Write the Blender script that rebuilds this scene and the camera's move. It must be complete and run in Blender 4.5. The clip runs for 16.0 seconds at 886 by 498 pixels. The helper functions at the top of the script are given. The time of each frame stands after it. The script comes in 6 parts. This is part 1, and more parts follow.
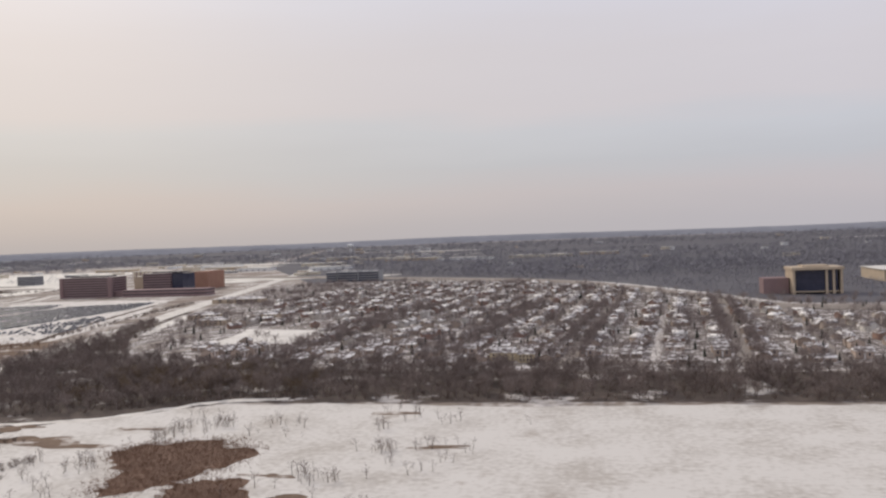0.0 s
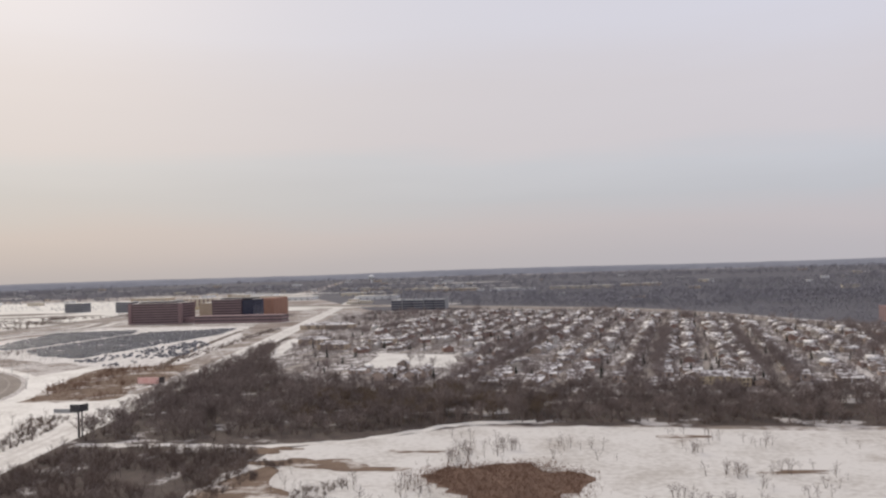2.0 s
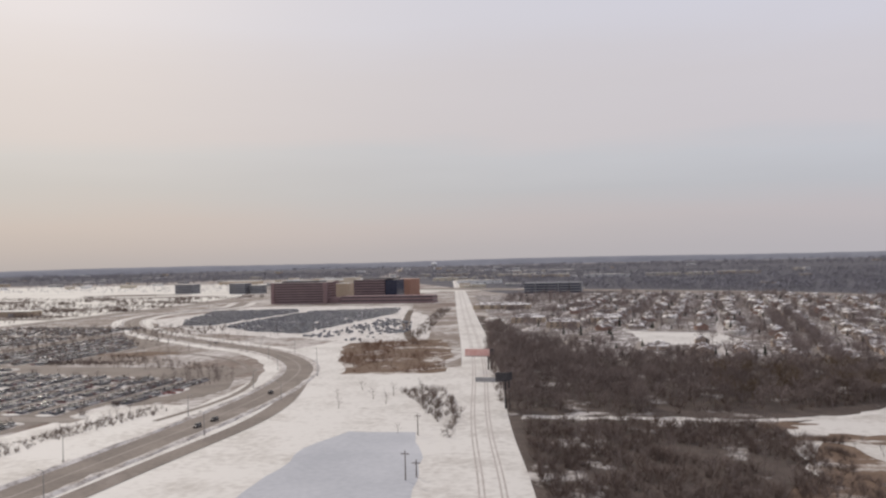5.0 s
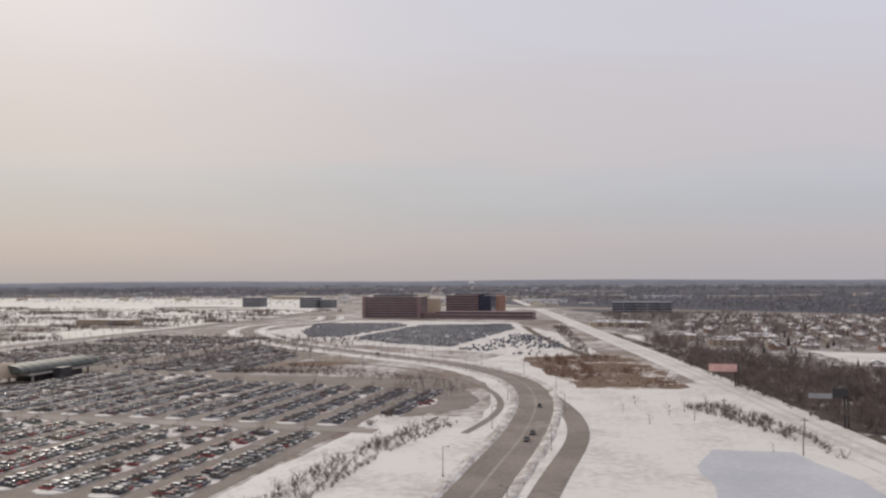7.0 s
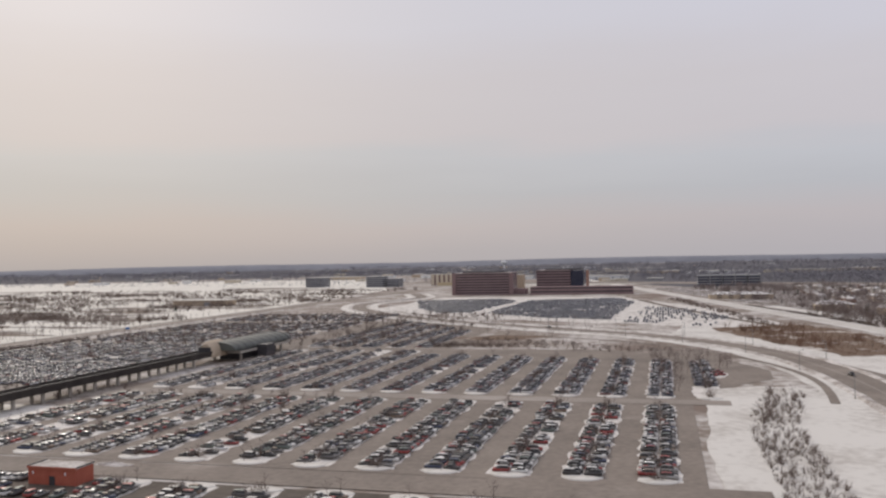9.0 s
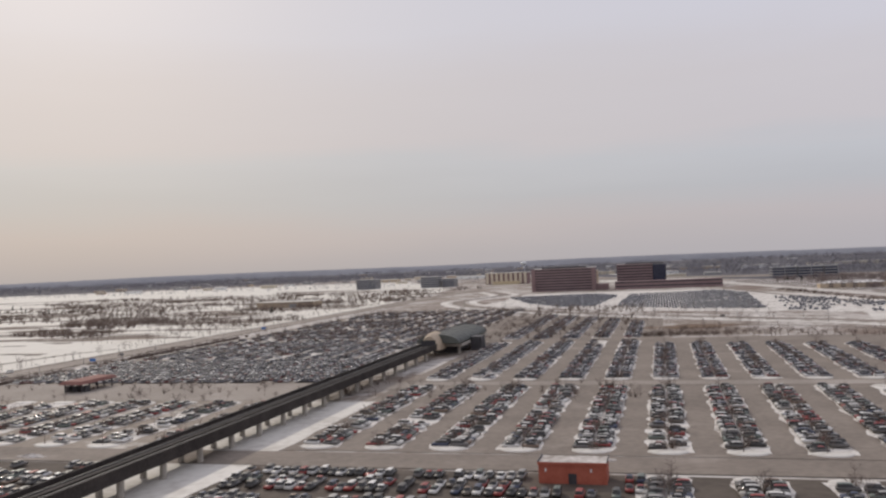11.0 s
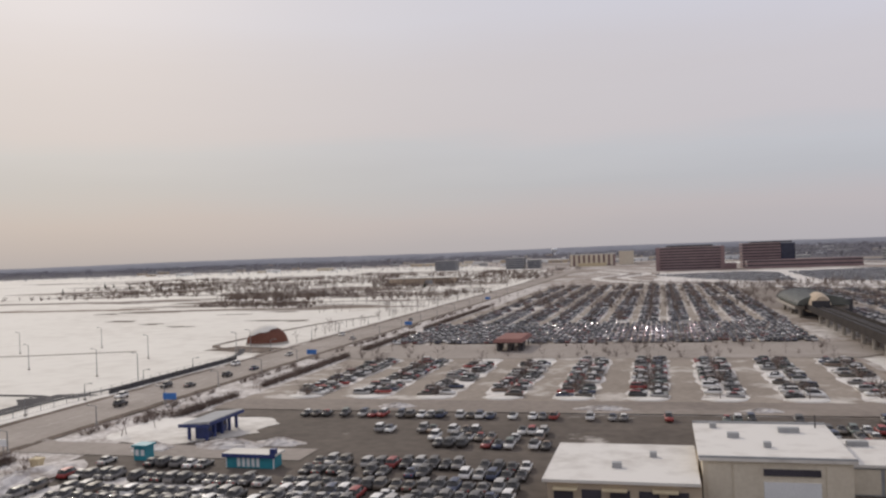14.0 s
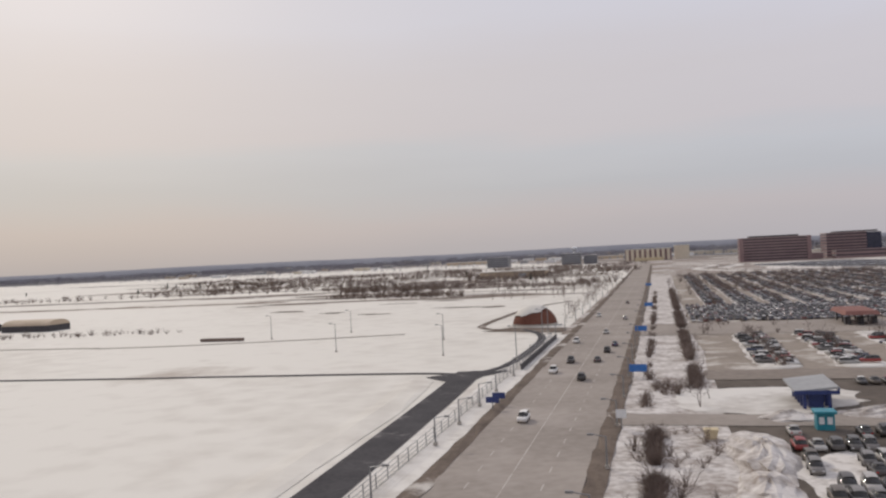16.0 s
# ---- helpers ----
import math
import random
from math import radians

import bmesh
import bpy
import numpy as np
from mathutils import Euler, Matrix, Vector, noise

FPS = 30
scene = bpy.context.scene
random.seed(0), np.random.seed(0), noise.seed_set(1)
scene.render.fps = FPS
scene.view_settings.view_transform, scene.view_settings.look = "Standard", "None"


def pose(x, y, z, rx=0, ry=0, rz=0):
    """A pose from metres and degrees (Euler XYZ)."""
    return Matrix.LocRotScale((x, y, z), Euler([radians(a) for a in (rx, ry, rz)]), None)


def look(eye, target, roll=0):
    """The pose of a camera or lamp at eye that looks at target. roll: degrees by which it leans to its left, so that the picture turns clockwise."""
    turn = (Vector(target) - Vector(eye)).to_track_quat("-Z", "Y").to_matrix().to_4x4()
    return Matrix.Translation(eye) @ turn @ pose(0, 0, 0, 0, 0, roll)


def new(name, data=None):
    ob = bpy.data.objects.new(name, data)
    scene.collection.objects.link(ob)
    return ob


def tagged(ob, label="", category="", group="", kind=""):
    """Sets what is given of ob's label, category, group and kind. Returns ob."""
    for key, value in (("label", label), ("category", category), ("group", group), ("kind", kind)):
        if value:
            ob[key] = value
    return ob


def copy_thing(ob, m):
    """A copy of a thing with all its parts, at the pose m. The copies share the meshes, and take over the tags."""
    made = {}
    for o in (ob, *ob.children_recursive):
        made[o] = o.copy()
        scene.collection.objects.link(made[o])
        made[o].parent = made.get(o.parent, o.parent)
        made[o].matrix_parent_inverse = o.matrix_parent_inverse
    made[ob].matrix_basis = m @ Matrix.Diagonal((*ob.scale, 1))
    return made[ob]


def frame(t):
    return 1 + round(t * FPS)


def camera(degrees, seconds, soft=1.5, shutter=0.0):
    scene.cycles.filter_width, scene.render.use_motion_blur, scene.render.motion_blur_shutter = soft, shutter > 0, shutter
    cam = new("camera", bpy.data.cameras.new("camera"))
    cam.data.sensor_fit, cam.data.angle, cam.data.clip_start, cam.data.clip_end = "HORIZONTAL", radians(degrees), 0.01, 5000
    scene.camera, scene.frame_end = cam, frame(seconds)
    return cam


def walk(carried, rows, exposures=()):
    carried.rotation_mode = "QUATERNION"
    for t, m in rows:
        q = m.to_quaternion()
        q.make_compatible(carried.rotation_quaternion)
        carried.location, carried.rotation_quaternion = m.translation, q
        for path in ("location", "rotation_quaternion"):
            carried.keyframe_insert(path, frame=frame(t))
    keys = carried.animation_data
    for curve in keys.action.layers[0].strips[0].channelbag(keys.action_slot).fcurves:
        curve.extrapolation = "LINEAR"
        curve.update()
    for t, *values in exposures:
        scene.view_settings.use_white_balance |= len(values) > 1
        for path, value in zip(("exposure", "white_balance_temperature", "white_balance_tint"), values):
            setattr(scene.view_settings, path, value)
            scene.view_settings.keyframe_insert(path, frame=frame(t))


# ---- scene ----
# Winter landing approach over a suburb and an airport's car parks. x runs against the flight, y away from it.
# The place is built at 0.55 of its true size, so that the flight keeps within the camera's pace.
cam = camera(56.6, 16.0, soft=2.35)
PATH = [
    (0, pose(0.00, 0.00, 50.41, 88.98, 2.21, 11.06)),
    (0.5, pose(-19.63, 0.23, 49.38, 88.83, 2.14, 10.92)),
    (1, pose(-39.30, 0.47, 48.35, 90.05, 1.64, 10.88)),
    (1.5, pose(-59.00, 0.70, 47.31, 91.62, 1.23, 10.93)),
    (2, pose(-78.73, 0.94, 46.28, 91.33, 1.81, 11.06)),
    (2.5, pose(-98.47, 1.17, 45.25, 90.43, 2.38, 11.19)),
    (3, pose(-118.23, 1.39, 44.22, 89.66, 2.39, 11.51)),
    (3.5, pose(-137.98, 1.61, 43.19, 88.72, 2.63, 11.87)),
    (4, pose(-157.73, 1.82, 42.16, 88.74, 2.71, 12.26)),
    (6.5, pose(-256.12, 2.67, 37.02, 94.17, -0.61, 14.24)),
    (7, pose(-275.67, 2.80, 35.99, 92.15, 0.26, 14.31)),
    (7.5, pose(-295.16, 2.90, 34.96, 90.48, 0.74, 14.51)),
    (8, pose(-314.59, 2.98, 33.93, 90.35, 0.69, 14.88)),
    (10.5, pose(-410.44, 3.01, 28.81, 91.77, 2.18, 14.92)),
    (11, pose(-429.30, 2.92, 27.78, 91.14, 2.46, 14.89)),
    (11.5, pose(-448.04, 2.81, 26.76, 91.68, 2.40, 15.02)),
    (12, pose(-466.65, 2.66, 25.73, 91.69, 2.22, 15.11)),
    (12.5, pose(-485.13, 2.47, 24.71, 90.75, 1.98, 14.69)),
    (13, pose(-503.46, 2.24, 23.69, 90.23, 2.08, 14.65)),
    (13.5, pose(-521.64, 1.98, 22.67, 90.31, 2.07, 14.69)),
    (14, pose(-539.66, 1.67, 21.64, 90.37, 2.11, 14.83)),
    (14.5, pose(-557.51, 1.32, 20.62, 90.27, 2.03, 14.92)),
    (15, pose(-575.19, 0.93, 19.60, 89.98, 2.20, 14.96)),
    (15.5, pose(-592.69, 0.49, 18.58, 90.05, 2.50, 14.84)),
    (16, pose(-610.00, 0.00, 17.56, 90.54, 2.87, 14.76)),
]
walk(cam, PATH, exposures=((0, 0.13), (4, 0.10), (6.5, 0.0), (16, 0.02)))

# ---- light ----
world = bpy.data.worlds.new("winter_sky")
scene.world = world
world.use_nodes = True
wn, wl = world.node_tree.nodes, world.node_tree.links
wn.clear()


def wnode(kind, **inputs):
    n = wn.new(kind)
    for k, v in inputs.items():
        n.inputs[k].default_value = v
    return n


SUN_AZ, SUN_EL = 42, 32          # degrees left of +y, and up
sky = wnode("ShaderNodeTexSky")
sky.sky_type, sky.sun_disc = "NISHITA", False
sky.sun_elevation, sky.sun_rotation = radians(SUN_EL), radians(-SUN_AZ)
sky.dust_density = 3.0
sky_dim = wnode("ShaderNodeVectorMath")
sky_dim.operation = "SCALE"
sky_dim.inputs["Scale"].default_value = 0.07
wl.new(sky.outputs[0], sky_dim.inputs[0])
tc = wnode("ShaderNodeTexCoord")
sep = wnode("ShaderNodeSeparateXYZ")
wl.new(tc.outputs["Generated"], sep.inputs[0])
ramp = wnode("ShaderNodeValToRGB")
els = ramp.color_ramp.elements
els[0].position, els[0].color = 0.0, (0.52, 0.485, 0.49, 1)
els[1].position, els[1].color = 0.45, (0.70, 0.69, 0.75, 1)
for pos, col in ((0.045, (0.555, 0.505, 0.505, 1)), (0.085, (0.53, 0.525, 0.54, 1)), (0.125, (0.575, 0.57, 0.585, 1)), (0.15, (0.635, 0.585, 0.585, 1)), (0.20, (0.66, 0.61, 0.61, 1)), (0.28, (0.69, 0.665, 0.70, 1))):
    e = els.new(pos)
    e.color = col
wob = wnode("ShaderNodeTexNoise", Scale=2.2, Detail=4.0, Roughness=0.5)
stretch = wnode("ShaderNodeMapping")
stretch.inputs["Scale"].default_value = (1.0, 1.0, 7.0)
wl.new(tc.outputs["Generated"], stretch.inputs[0])
wl.new(stretch.outputs[0], wob.inputs["Vector"])
add = wnode("ShaderNodeMath")
add.operation = "MULTIPLY_ADD"
add.inputs[1].default_value, add.inputs[2].default_value = 0.09, -0.045
wl.new(wob.outputs["Fac"], add.inputs[0])
add2 = wnode("ShaderNodeMath")
add2.operation = "ADD"
wl.new(sep.outputs["Z"], add2.inputs[0])
wl.new(add.outputs[0], add2.inputs[1])
wl.new(add2.outputs[0], ramp.inputs[0])
# the cloud layer is warmer towards the sun
warm = wnode("ShaderNodeMapRange")
warm.inputs["From Min"].default_value, warm.inputs["From Max"].default_value = 0.25, -0.65
wl.new(sep.outputs["X"], warm.inputs["Value"])
tint = wnode("ShaderNodeMix")
tint.data_type, tint.blend_type = "RGBA", "MULTIPLY"
tint.inputs[0].default_value = 1.0
tcol = wnode("ShaderNodeMix")
tcol.data_type = "RGBA"
tcol.inputs[6].default_value, tcol.inputs[7].default_value = (0.96, 0.98, 1.04, 1), (0.875, 0.867, 0.86, 1)
wl.new(warm.outputs[0], tcol.inputs[0])
wl.new(ramp.outputs[0], tint.inputs[6])
wl.new(tcol.outputs[2], tint.inputs[7])
mix = wnode("ShaderNodeMix")
mix.data_type = "RGBA"
mix.inputs[0].default_value = 0.88
wl.new(sky_dim.outputs[0], mix.inputs[6])
wl.new(tint.outputs[2], mix.inputs[7])
bg = wnode("ShaderNodeBackground", Strength=1.0)
wl.new(mix.outputs[2], bg.inputs[0])
wout = wnode("ShaderNodeOutputWorld")
wl.new(bg.outputs[0], wout.inputs[0])

sun = new("sun", bpy.data.lights.new("sun", "SUN"))
sun.data.energy, sun.data.angle, sun.data.color = 1.5, radians(2.5), (1.0, 0.91, 0.79)
az, el = radians(SUN_AZ), radians(SUN_EL)
sun.matrix_world = look((-1500 * math.sin(az), 1500 * math.cos(az), 1500 * math.tan(el)), (0, 0, 0))

# ---- materials ----
def mat(name, a, b, scale=1.0, rough=0.9, metal=0.0, fine=12.0, bump=0.0, spread=(0.35, 0.65), rand=None, c=None, cscale=0.05, cspread=(0.5, 0.6)):
    """A surface of two tones a, b in patches of 1/scale metres with a finer grain; c: a third tone in large patches; rand: 'object' or 'island' shifts the tone."""
    m = bpy.data.materials.new(name)
    m.use_nodes = True
    ns, ln = m.node_tree.nodes, m.node_tree.links
    bs = ns["Principled BSDF"]
    bs.inputs["Roughness"].default_value, bs.inputs["Metallic"].default_value = rough, metal
    bs.inputs["Specular IOR Level"].default_value = 0.12 if rough >= 0.8 else 0.5
    geo = ns.new("ShaderNodeTexCoord")
    big, small = ns.new("ShaderNodeTexNoise"), ns.new("ShaderNodeTexNoise")
    for n, k in ((big, scale), (small, scale * fine)):
        n.inputs["Scale"].default_value, n.inputs["Detail"].default_value = k, 5.0
        ln.new(geo.outputs["Object"], n.inputs["Vector"])
    m1 = ns.new("ShaderNodeMath")
    m1.operation = "MULTIPLY_ADD"
    m1.inputs[1].default_value = 0.45
    ln.new(small.outputs["Fac"], m1.inputs[0])
    m2 = ns.new("ShaderNodeMath")
    m2.operation = "MULTIPLY_ADD"
    m2.inputs[1].default_value, m2.inputs[2].default_value = 0.55, 0.0
    ln.new(big.outputs["Fac"], m2.inputs[0])
    ln.new(m2.outputs[0], m1.inputs[2])
    mr = ns.new("ShaderNodeMapRange")
    mr.inputs["From Min"].default_value, mr.inputs["From Max"].default_value = spread
    ln.new(m1.outputs[0], mr.inputs["Value"])
    mx = ns.new("ShaderNodeMix")
    mx.data_type = "RGBA"
    mx.inputs[6].default_value, mx.inputs[7].default_value = (*a, 1), (*b, 1)
    ln.new(mr.outputs[0], mx.inputs[0])
    out = mx.outputs[2]
    if c is not None:
        pn = ns.new("ShaderNodeTexNoise")
        pn.inputs["Scale"].default_value, pn.inputs["Detail"].default_value = cscale, 7.0
        pn.inputs["Roughness"].default_value = 0.62
        ln.new(geo.outputs["Object"], pn.inputs["Vector"])
        pr = ns.new("ShaderNodeMapRange")
        pr.inputs["From Min"].default_value, pr.inputs["From Max"].default_value = cspread
        ln.new(pn.outputs["Fac"], pr.inputs["Value"])
        px = ns.new("ShaderNodeMix")
        px.data_type = "RGBA"
        px.inputs[7].default_value = (*c, 1)
        ln.new(pr.outputs[0], px.inputs[0])
        ln.new(out, px.inputs[6])
        out = px.outputs[2]
    if rand:
        if rand == "object":
            r = ns.new("ShaderNodeObjectInfo").outputs["Random"]
        else:
            r = ns.new("ShaderNodeNewGeometry").outputs["Random Per Island"]
        v = ns.new("ShaderNodeMapRange")
        v.inputs["To Min"].default_value, v.inputs["To Max"].default_value = 0.7, 1.3
        ln.new(r, v.inputs["Value"])
        hs = ns.new("ShaderNodeHueSaturation")
        ln.new(v.outputs[0], hs.inputs["Value"])
        ln.new(out, hs.inputs["Color"])
        out = hs.outputs[0]
    ln.new(out, bs.inputs["Base Color"])
    if bump:
        bp = ns.new("ShaderNodeBump")
        bp.inputs["Strength"].default_value, bp.inputs["Distance"].default_value = 0.6, bump
        ln.new(m1.outputs[0], bp.inputs["Height"])
        ln.new(bp.outputs[0], bs.inputs["Normal"])
    return m


def palette_mat(name, colours, rough=0.35, metal=0.0, coat=0.0):
    """Paint whose colour is drawn from a list, one for each joined piece."""
    m = bpy.data.materials.new(name)
    m.use_nodes = True
    ns, ln = m.node_tree.nodes, m.node_tree.links
    bs = ns["Principled BSDF"]
    bs.inputs["Roughness"].default_value, bs.inputs["Metallic"].default_value = rough, metal
    bs.inputs["Coat Weight"].default_value, bs.inputs["Coat Roughness"].default_value = coat, 0.05
    g = ns.new("ShaderNodeNewGeometry")
    r = ns.new("ShaderNodeValToRGB")
    r.color_ramp.interpolation = "CONSTANT"
    e = r.color_ramp.elements
    e[0].position, e[0].color = 0, (*colours[0], 1)
    e[1].position, e[1].color = 1 / len(colours), (*colours[1], 1)
    for i, col in enumerate(colours[2:], 2):
        q = e.new(i / len(colours))
        q.color = (*col, 1)
    ln.new(g.outputs["Random Per Island"], r.inputs[0])
    ln.new(r.outputs[0], bs.inputs["Base Color"])
    return m


M_snow = mat("snow", (0.48, 0.44, 0.39), (0.68, 0.645, 0.59), 0.06, 0.75, bump=0.06, fine=9, spread=(0.36, 0.54), c=(0.33, 0.28, 0.235), cscale=0.08, cspread=(0.65, 0.78))
M_scrub = mat("scrub_ground", (0.20, 0.165, 0.14), (0.56, 0.52, 0.475), 0.03, 0.9, fine=9, spread=(0.53, 0.66), c=(0.22, 0.175, 0.14), cscale=0.02, cspread=(0.52, 0.62))
M_ground = mat("snowy_ground", (0.25, 0.205, 0.17), (0.62, 0.58, 0.54), 0.03, 0.9, fine=9, spread=(0.45, 0.60), c=(0.22, 0.17, 0.14), cscale=0.012, cspread=(0.52, 0.64))
M_field = mat("snow_field", (0.47, 0.43, 0.38), (0.66, 0.625, 0.575), 0.05, 0.8, fine=12, spread=(0.36, 0.54), c=(0.34, 0.285, 0.235), cscale=0.06, cspread=(0.61, 0.73), bump=0.05)
M_airfield = mat("airfield_snow", (0.61, 0.57, 0.505), (0.72, 0.685, 0.615), 0.012, 0.8, fine=16, spread=(0.36, 0.52), c=(0.44, 0.385, 0.33), cscale=0.02, cspread=(0.62, 0.72), bump=0.05)
M_dirtysnow = mat("dirty_snow", (0.33, 0.285, 0.25), (0.66, 0.62, 0.58), 0.22, 0.85, fine=6, spread=(0.40, 0.58), bump=0.08)
M_reedsoil = mat("matted_reeds", (0.13, 0.082, 0.06), (0.215, 0.14, 0.10), 0.12, 0.95, fine=8, c=(0.50, 0.44, 0.39), cscale=0.16, cspread=(0.64, 0.74))
M_drygrass = mat("dry_grass", (0.14, 0.095, 0.068), (0.225, 0.16, 0.115), 0.2, 0.95, fine=8, c=(0.58, 0.53, 0.475), cscale=0.07, cspread=(0.53, 0.62))
M_woodfloor = mat("woodland_floor", (0.075, 0.06, 0.051), (0.135, 0.106, 0.09), 0.2, 0.95, fine=7, c=(0.56, 0.52, 0.48), cscale=0.055, cspread=(0.56, 0.63))
M_suburbground = mat("suburb_ground", (0.15, 0.124, 0.11), (0.70, 0.66, 0.63), 0.14, 0.9, fine=4, spread=(0.48, 0.60), c=(0.19, 0.153, 0.13), cscale=0.03, cspread=(0.54, 0.63))
M_asphalt = mat("salted_asphalt", (0.26, 0.225, 0.194), (0.36, 0.315, 0.275), 0.07, 0.85, fine=14, c=(0.43, 0.38, 0.34), cscale=0.05, cspread=(0.55, 0.75))
M_boulevard = mat("worn_brown_asphalt", (0.19, 0.16, 0.136), (0.29, 0.246, 0.208), 0.07, 0.85, fine=12, c=(0.36, 0.31, 0.27), cscale=0.06, cspread=(0.58, 0.74))
M_lot = mat("car_park_asphalt", (0.23, 0.193, 0.158), (0.35, 0.30, 0.25), 0.08, 0.85, fine=12, c=(0.56, 0.515, 0.46), cscale=0.11, cspread=(0.53, 0.65))
M_dirt = mat("frozen_dirt", (0.11, 0.085, 0.068), (0.19, 0.15, 0.12), 0.3, 0.95, fine=7, c=(0.55, 0.51, 0.46), cscale=0.12, cspread=(0.60, 0.70))
M_rowsnow = mat("car_park_snow", (0.30, 0.26, 0.22), (0.70, 0.66, 0.61), 0.16, 0.85, fine=6, spread=(0.36, 0.50))
M_darklot = mat("wet_car_park_asphalt", (0.085, 0.07, 0.058), (0.15, 0.124, 0.102), 0.08, 0.85, fine=9, c=(0.50, 0.46, 0.41), cscale=0.07, cspread=(0.60, 0.68))
M_wetroad = mat("wet_asphalt", (0.045, 0.042, 0.046), (0.085, 0.08, 0.082), 0.25, 0.92, fine=10, c=(0.20, 0.185, 0.18), cscale=0.2, cspread=(0.6, 0.7))
M_bark = mat("bark", (0.10, 0.075, 0.062), (0.19, 0.15, 0.13), 0.6, 0.95, rand="island", fine=4)
M_twig = mat("twigs", (0.18, 0.143, 0.128), (0.29, 0.236, 0.212), 0.05, 0.95, fine=4)
M_gardentwig = mat("garden_twigs", (0.22, 0.18, 0.168), (0.34, 0.285, 0.265), 0.05, 0.95, fine=4)
M_twig_warm = mat("warm_twigs", (0.15, 0.11, 0.078), (0.24, 0.182, 0.13), 0.05, 0.95, fine=4)
M_spruce = mat("spruce_needles", (0.03, 0.035, 0.028), (0.06, 0.062, 0.048), 0.4, 0.9, fine=4)
M_brush = mat("brush", (0.135, 0.102, 0.087), (0.235, 0.182, 0.152), 0.05, 0.95, fine=5)
M_reed = mat("reeds", (0.19, 0.115, 0.08), (0.29, 0.185, 0.13), 0.3, 0.95, fine=6)
M_brick = mat("red_brown_brick", (0.24, 0.165, 0.165), (0.31, 0.22, 0.215), 0.15, 0.85, fine=10)
M_brick2 = mat("orange_brick", (0.30, 0.17, 0.125), (0.37, 0.22, 0.165), 0.15, 0.85, fine=10)
M_tan = mat("tan_stone", (0.46, 0.37, 0.27), (0.56, 0.46, 0.35), 0.2, 0.8, fine=8)
M_glassband = mat("tinted_window_glass", (0.045, 0.042, 0.052), (0.075, 0.07, 0.085), 0.1, 0.12, fine=5)
M_blueglass = mat("blue_black_glass", (0.025, 0.028, 0.05), (0.045, 0.05, 0.085), 0.08, 0.12, fine=5)
M_greypanel = mat("grey_concrete_panel", (0.30, 0.30, 0.30), (0.40, 0.40, 0.40), 0.2, 0.8, fine=8)
M_concrete = mat("concrete", (0.36, 0.33, 0.29), (0.47, 0.43, 0.38), 0.3, 0.85, fine=10)
M_darkbed = mat("dark_guideway_bed", (0.035, 0.03, 0.028), (0.07, 0.06, 0.055), 0.3, 0.8, fine=8)
M_stationroof = mat("grey_green_metal_roof", (0.075, 0.082, 0.072), (0.125, 0.13, 0.115), 0.3, 0.6, 0.1, fine=8)
M_redwall = mat("weathered_red_siding", (0.36, 0.085, 0.05), (0.46, 0.13, 0.08), 0.5, 0.7, fine=8)
M_rust = mat("rust_brown_shingle", (0.12, 0.05, 0.036), (0.19, 0.085, 0.06), 0.4, 0.85, fine=8)
M_redroof = mat("faded_red_roof", (0.22, 0.105, 0.09), (0.29, 0.15, 0.125), 0.4, 0.8, fine=8)
M_blue = mat("blue_sign_paint", (0.03, 0.14, 0.42), (0.05, 0.19, 0.52), 0.8, 0.5, fine=6)
M_navy = mat("navy_paint", (0.02, 0.035, 0.13), (0.035, 0.055, 0.19), 0.8, 0.45, fine=6)
M_teal = mat("teal_paint", (0.02, 0.20, 0.26), (0.035, 0.27, 0.33), 0.8, 0.5, fine=6)
M_white = mat("white_paint", (0.70, 0.70, 0.69), (0.80, 0.80, 0.79), 0.6, 0.5, fine=8)
M_cream = mat("cream_wall", (0.58, 0.51, 0.40), (0.68, 0.61, 0.49), 0.4, 0.8, fine=8)
M_yellow = mat("yellow_wall", (0.54, 0.45, 0.29), (0.64, 0.54, 0.37), 0.4, 0.8, fine=8)
M_steel = mat("galvanised_steel", (0.22, 0.22, 0.22), (0.32, 0.32, 0.32), 1.0, 0.5, 0.6, fine=6)
M_darksteel = mat("dark_steel", (0.045, 0.042, 0.045), (0.08, 0.075, 0.08), 1.0, 0.6, 0.3, fine=6)
M_rubber = mat("rubber", (0.02, 0.02, 0.02), (0.035, 0.035, 0.035), 2.0, 0.8, fine=6)
M_rail = mat("rail_line", (0.40, 0.35, 0.31), (0.55, 0.50, 0.46), 0.3, 0.8, fine=6)
M_ice = mat("pond_ice", (0.44, 0.445, 0.46), (0.55, 0.55, 0.56), 0.06, 0.95, fine=12)
M_boardpink = mat("faded_red_poster", (0.70, 0.36, 0.31), (0.82, 0.55, 0.50), 0.5, 0.6, fine=5)
# the ridge's woods carry the haze in their blue-grey colour
M_backdrop = mat("hazed_ridge_woods", (0.205, 0.21, 0.238), (0.255, 0.26, 0.288), 0.004, 1.0, fine=6)
M_housewall = mat("house_wall", (0.34, 0.26, 0.21), (0.48, 0.40, 0.34), 0.6, 0.85, fine=6, rand="object")
M_roofsnow = mat("snowy_shingles", (0.17, 0.14, 0.13), (0.78, 0.75, 0.72), 0.16, 0.85, fine=3, spread=(0.46, 0.55))
# far twigs: haze imitated by a paler blue-grey base colour
M_hazetwig = mat("hazed_twigs", (0.225, 0.217, 0.24), (0.30, 0.29, 0.31), 0.01, 0.95, fine=4)
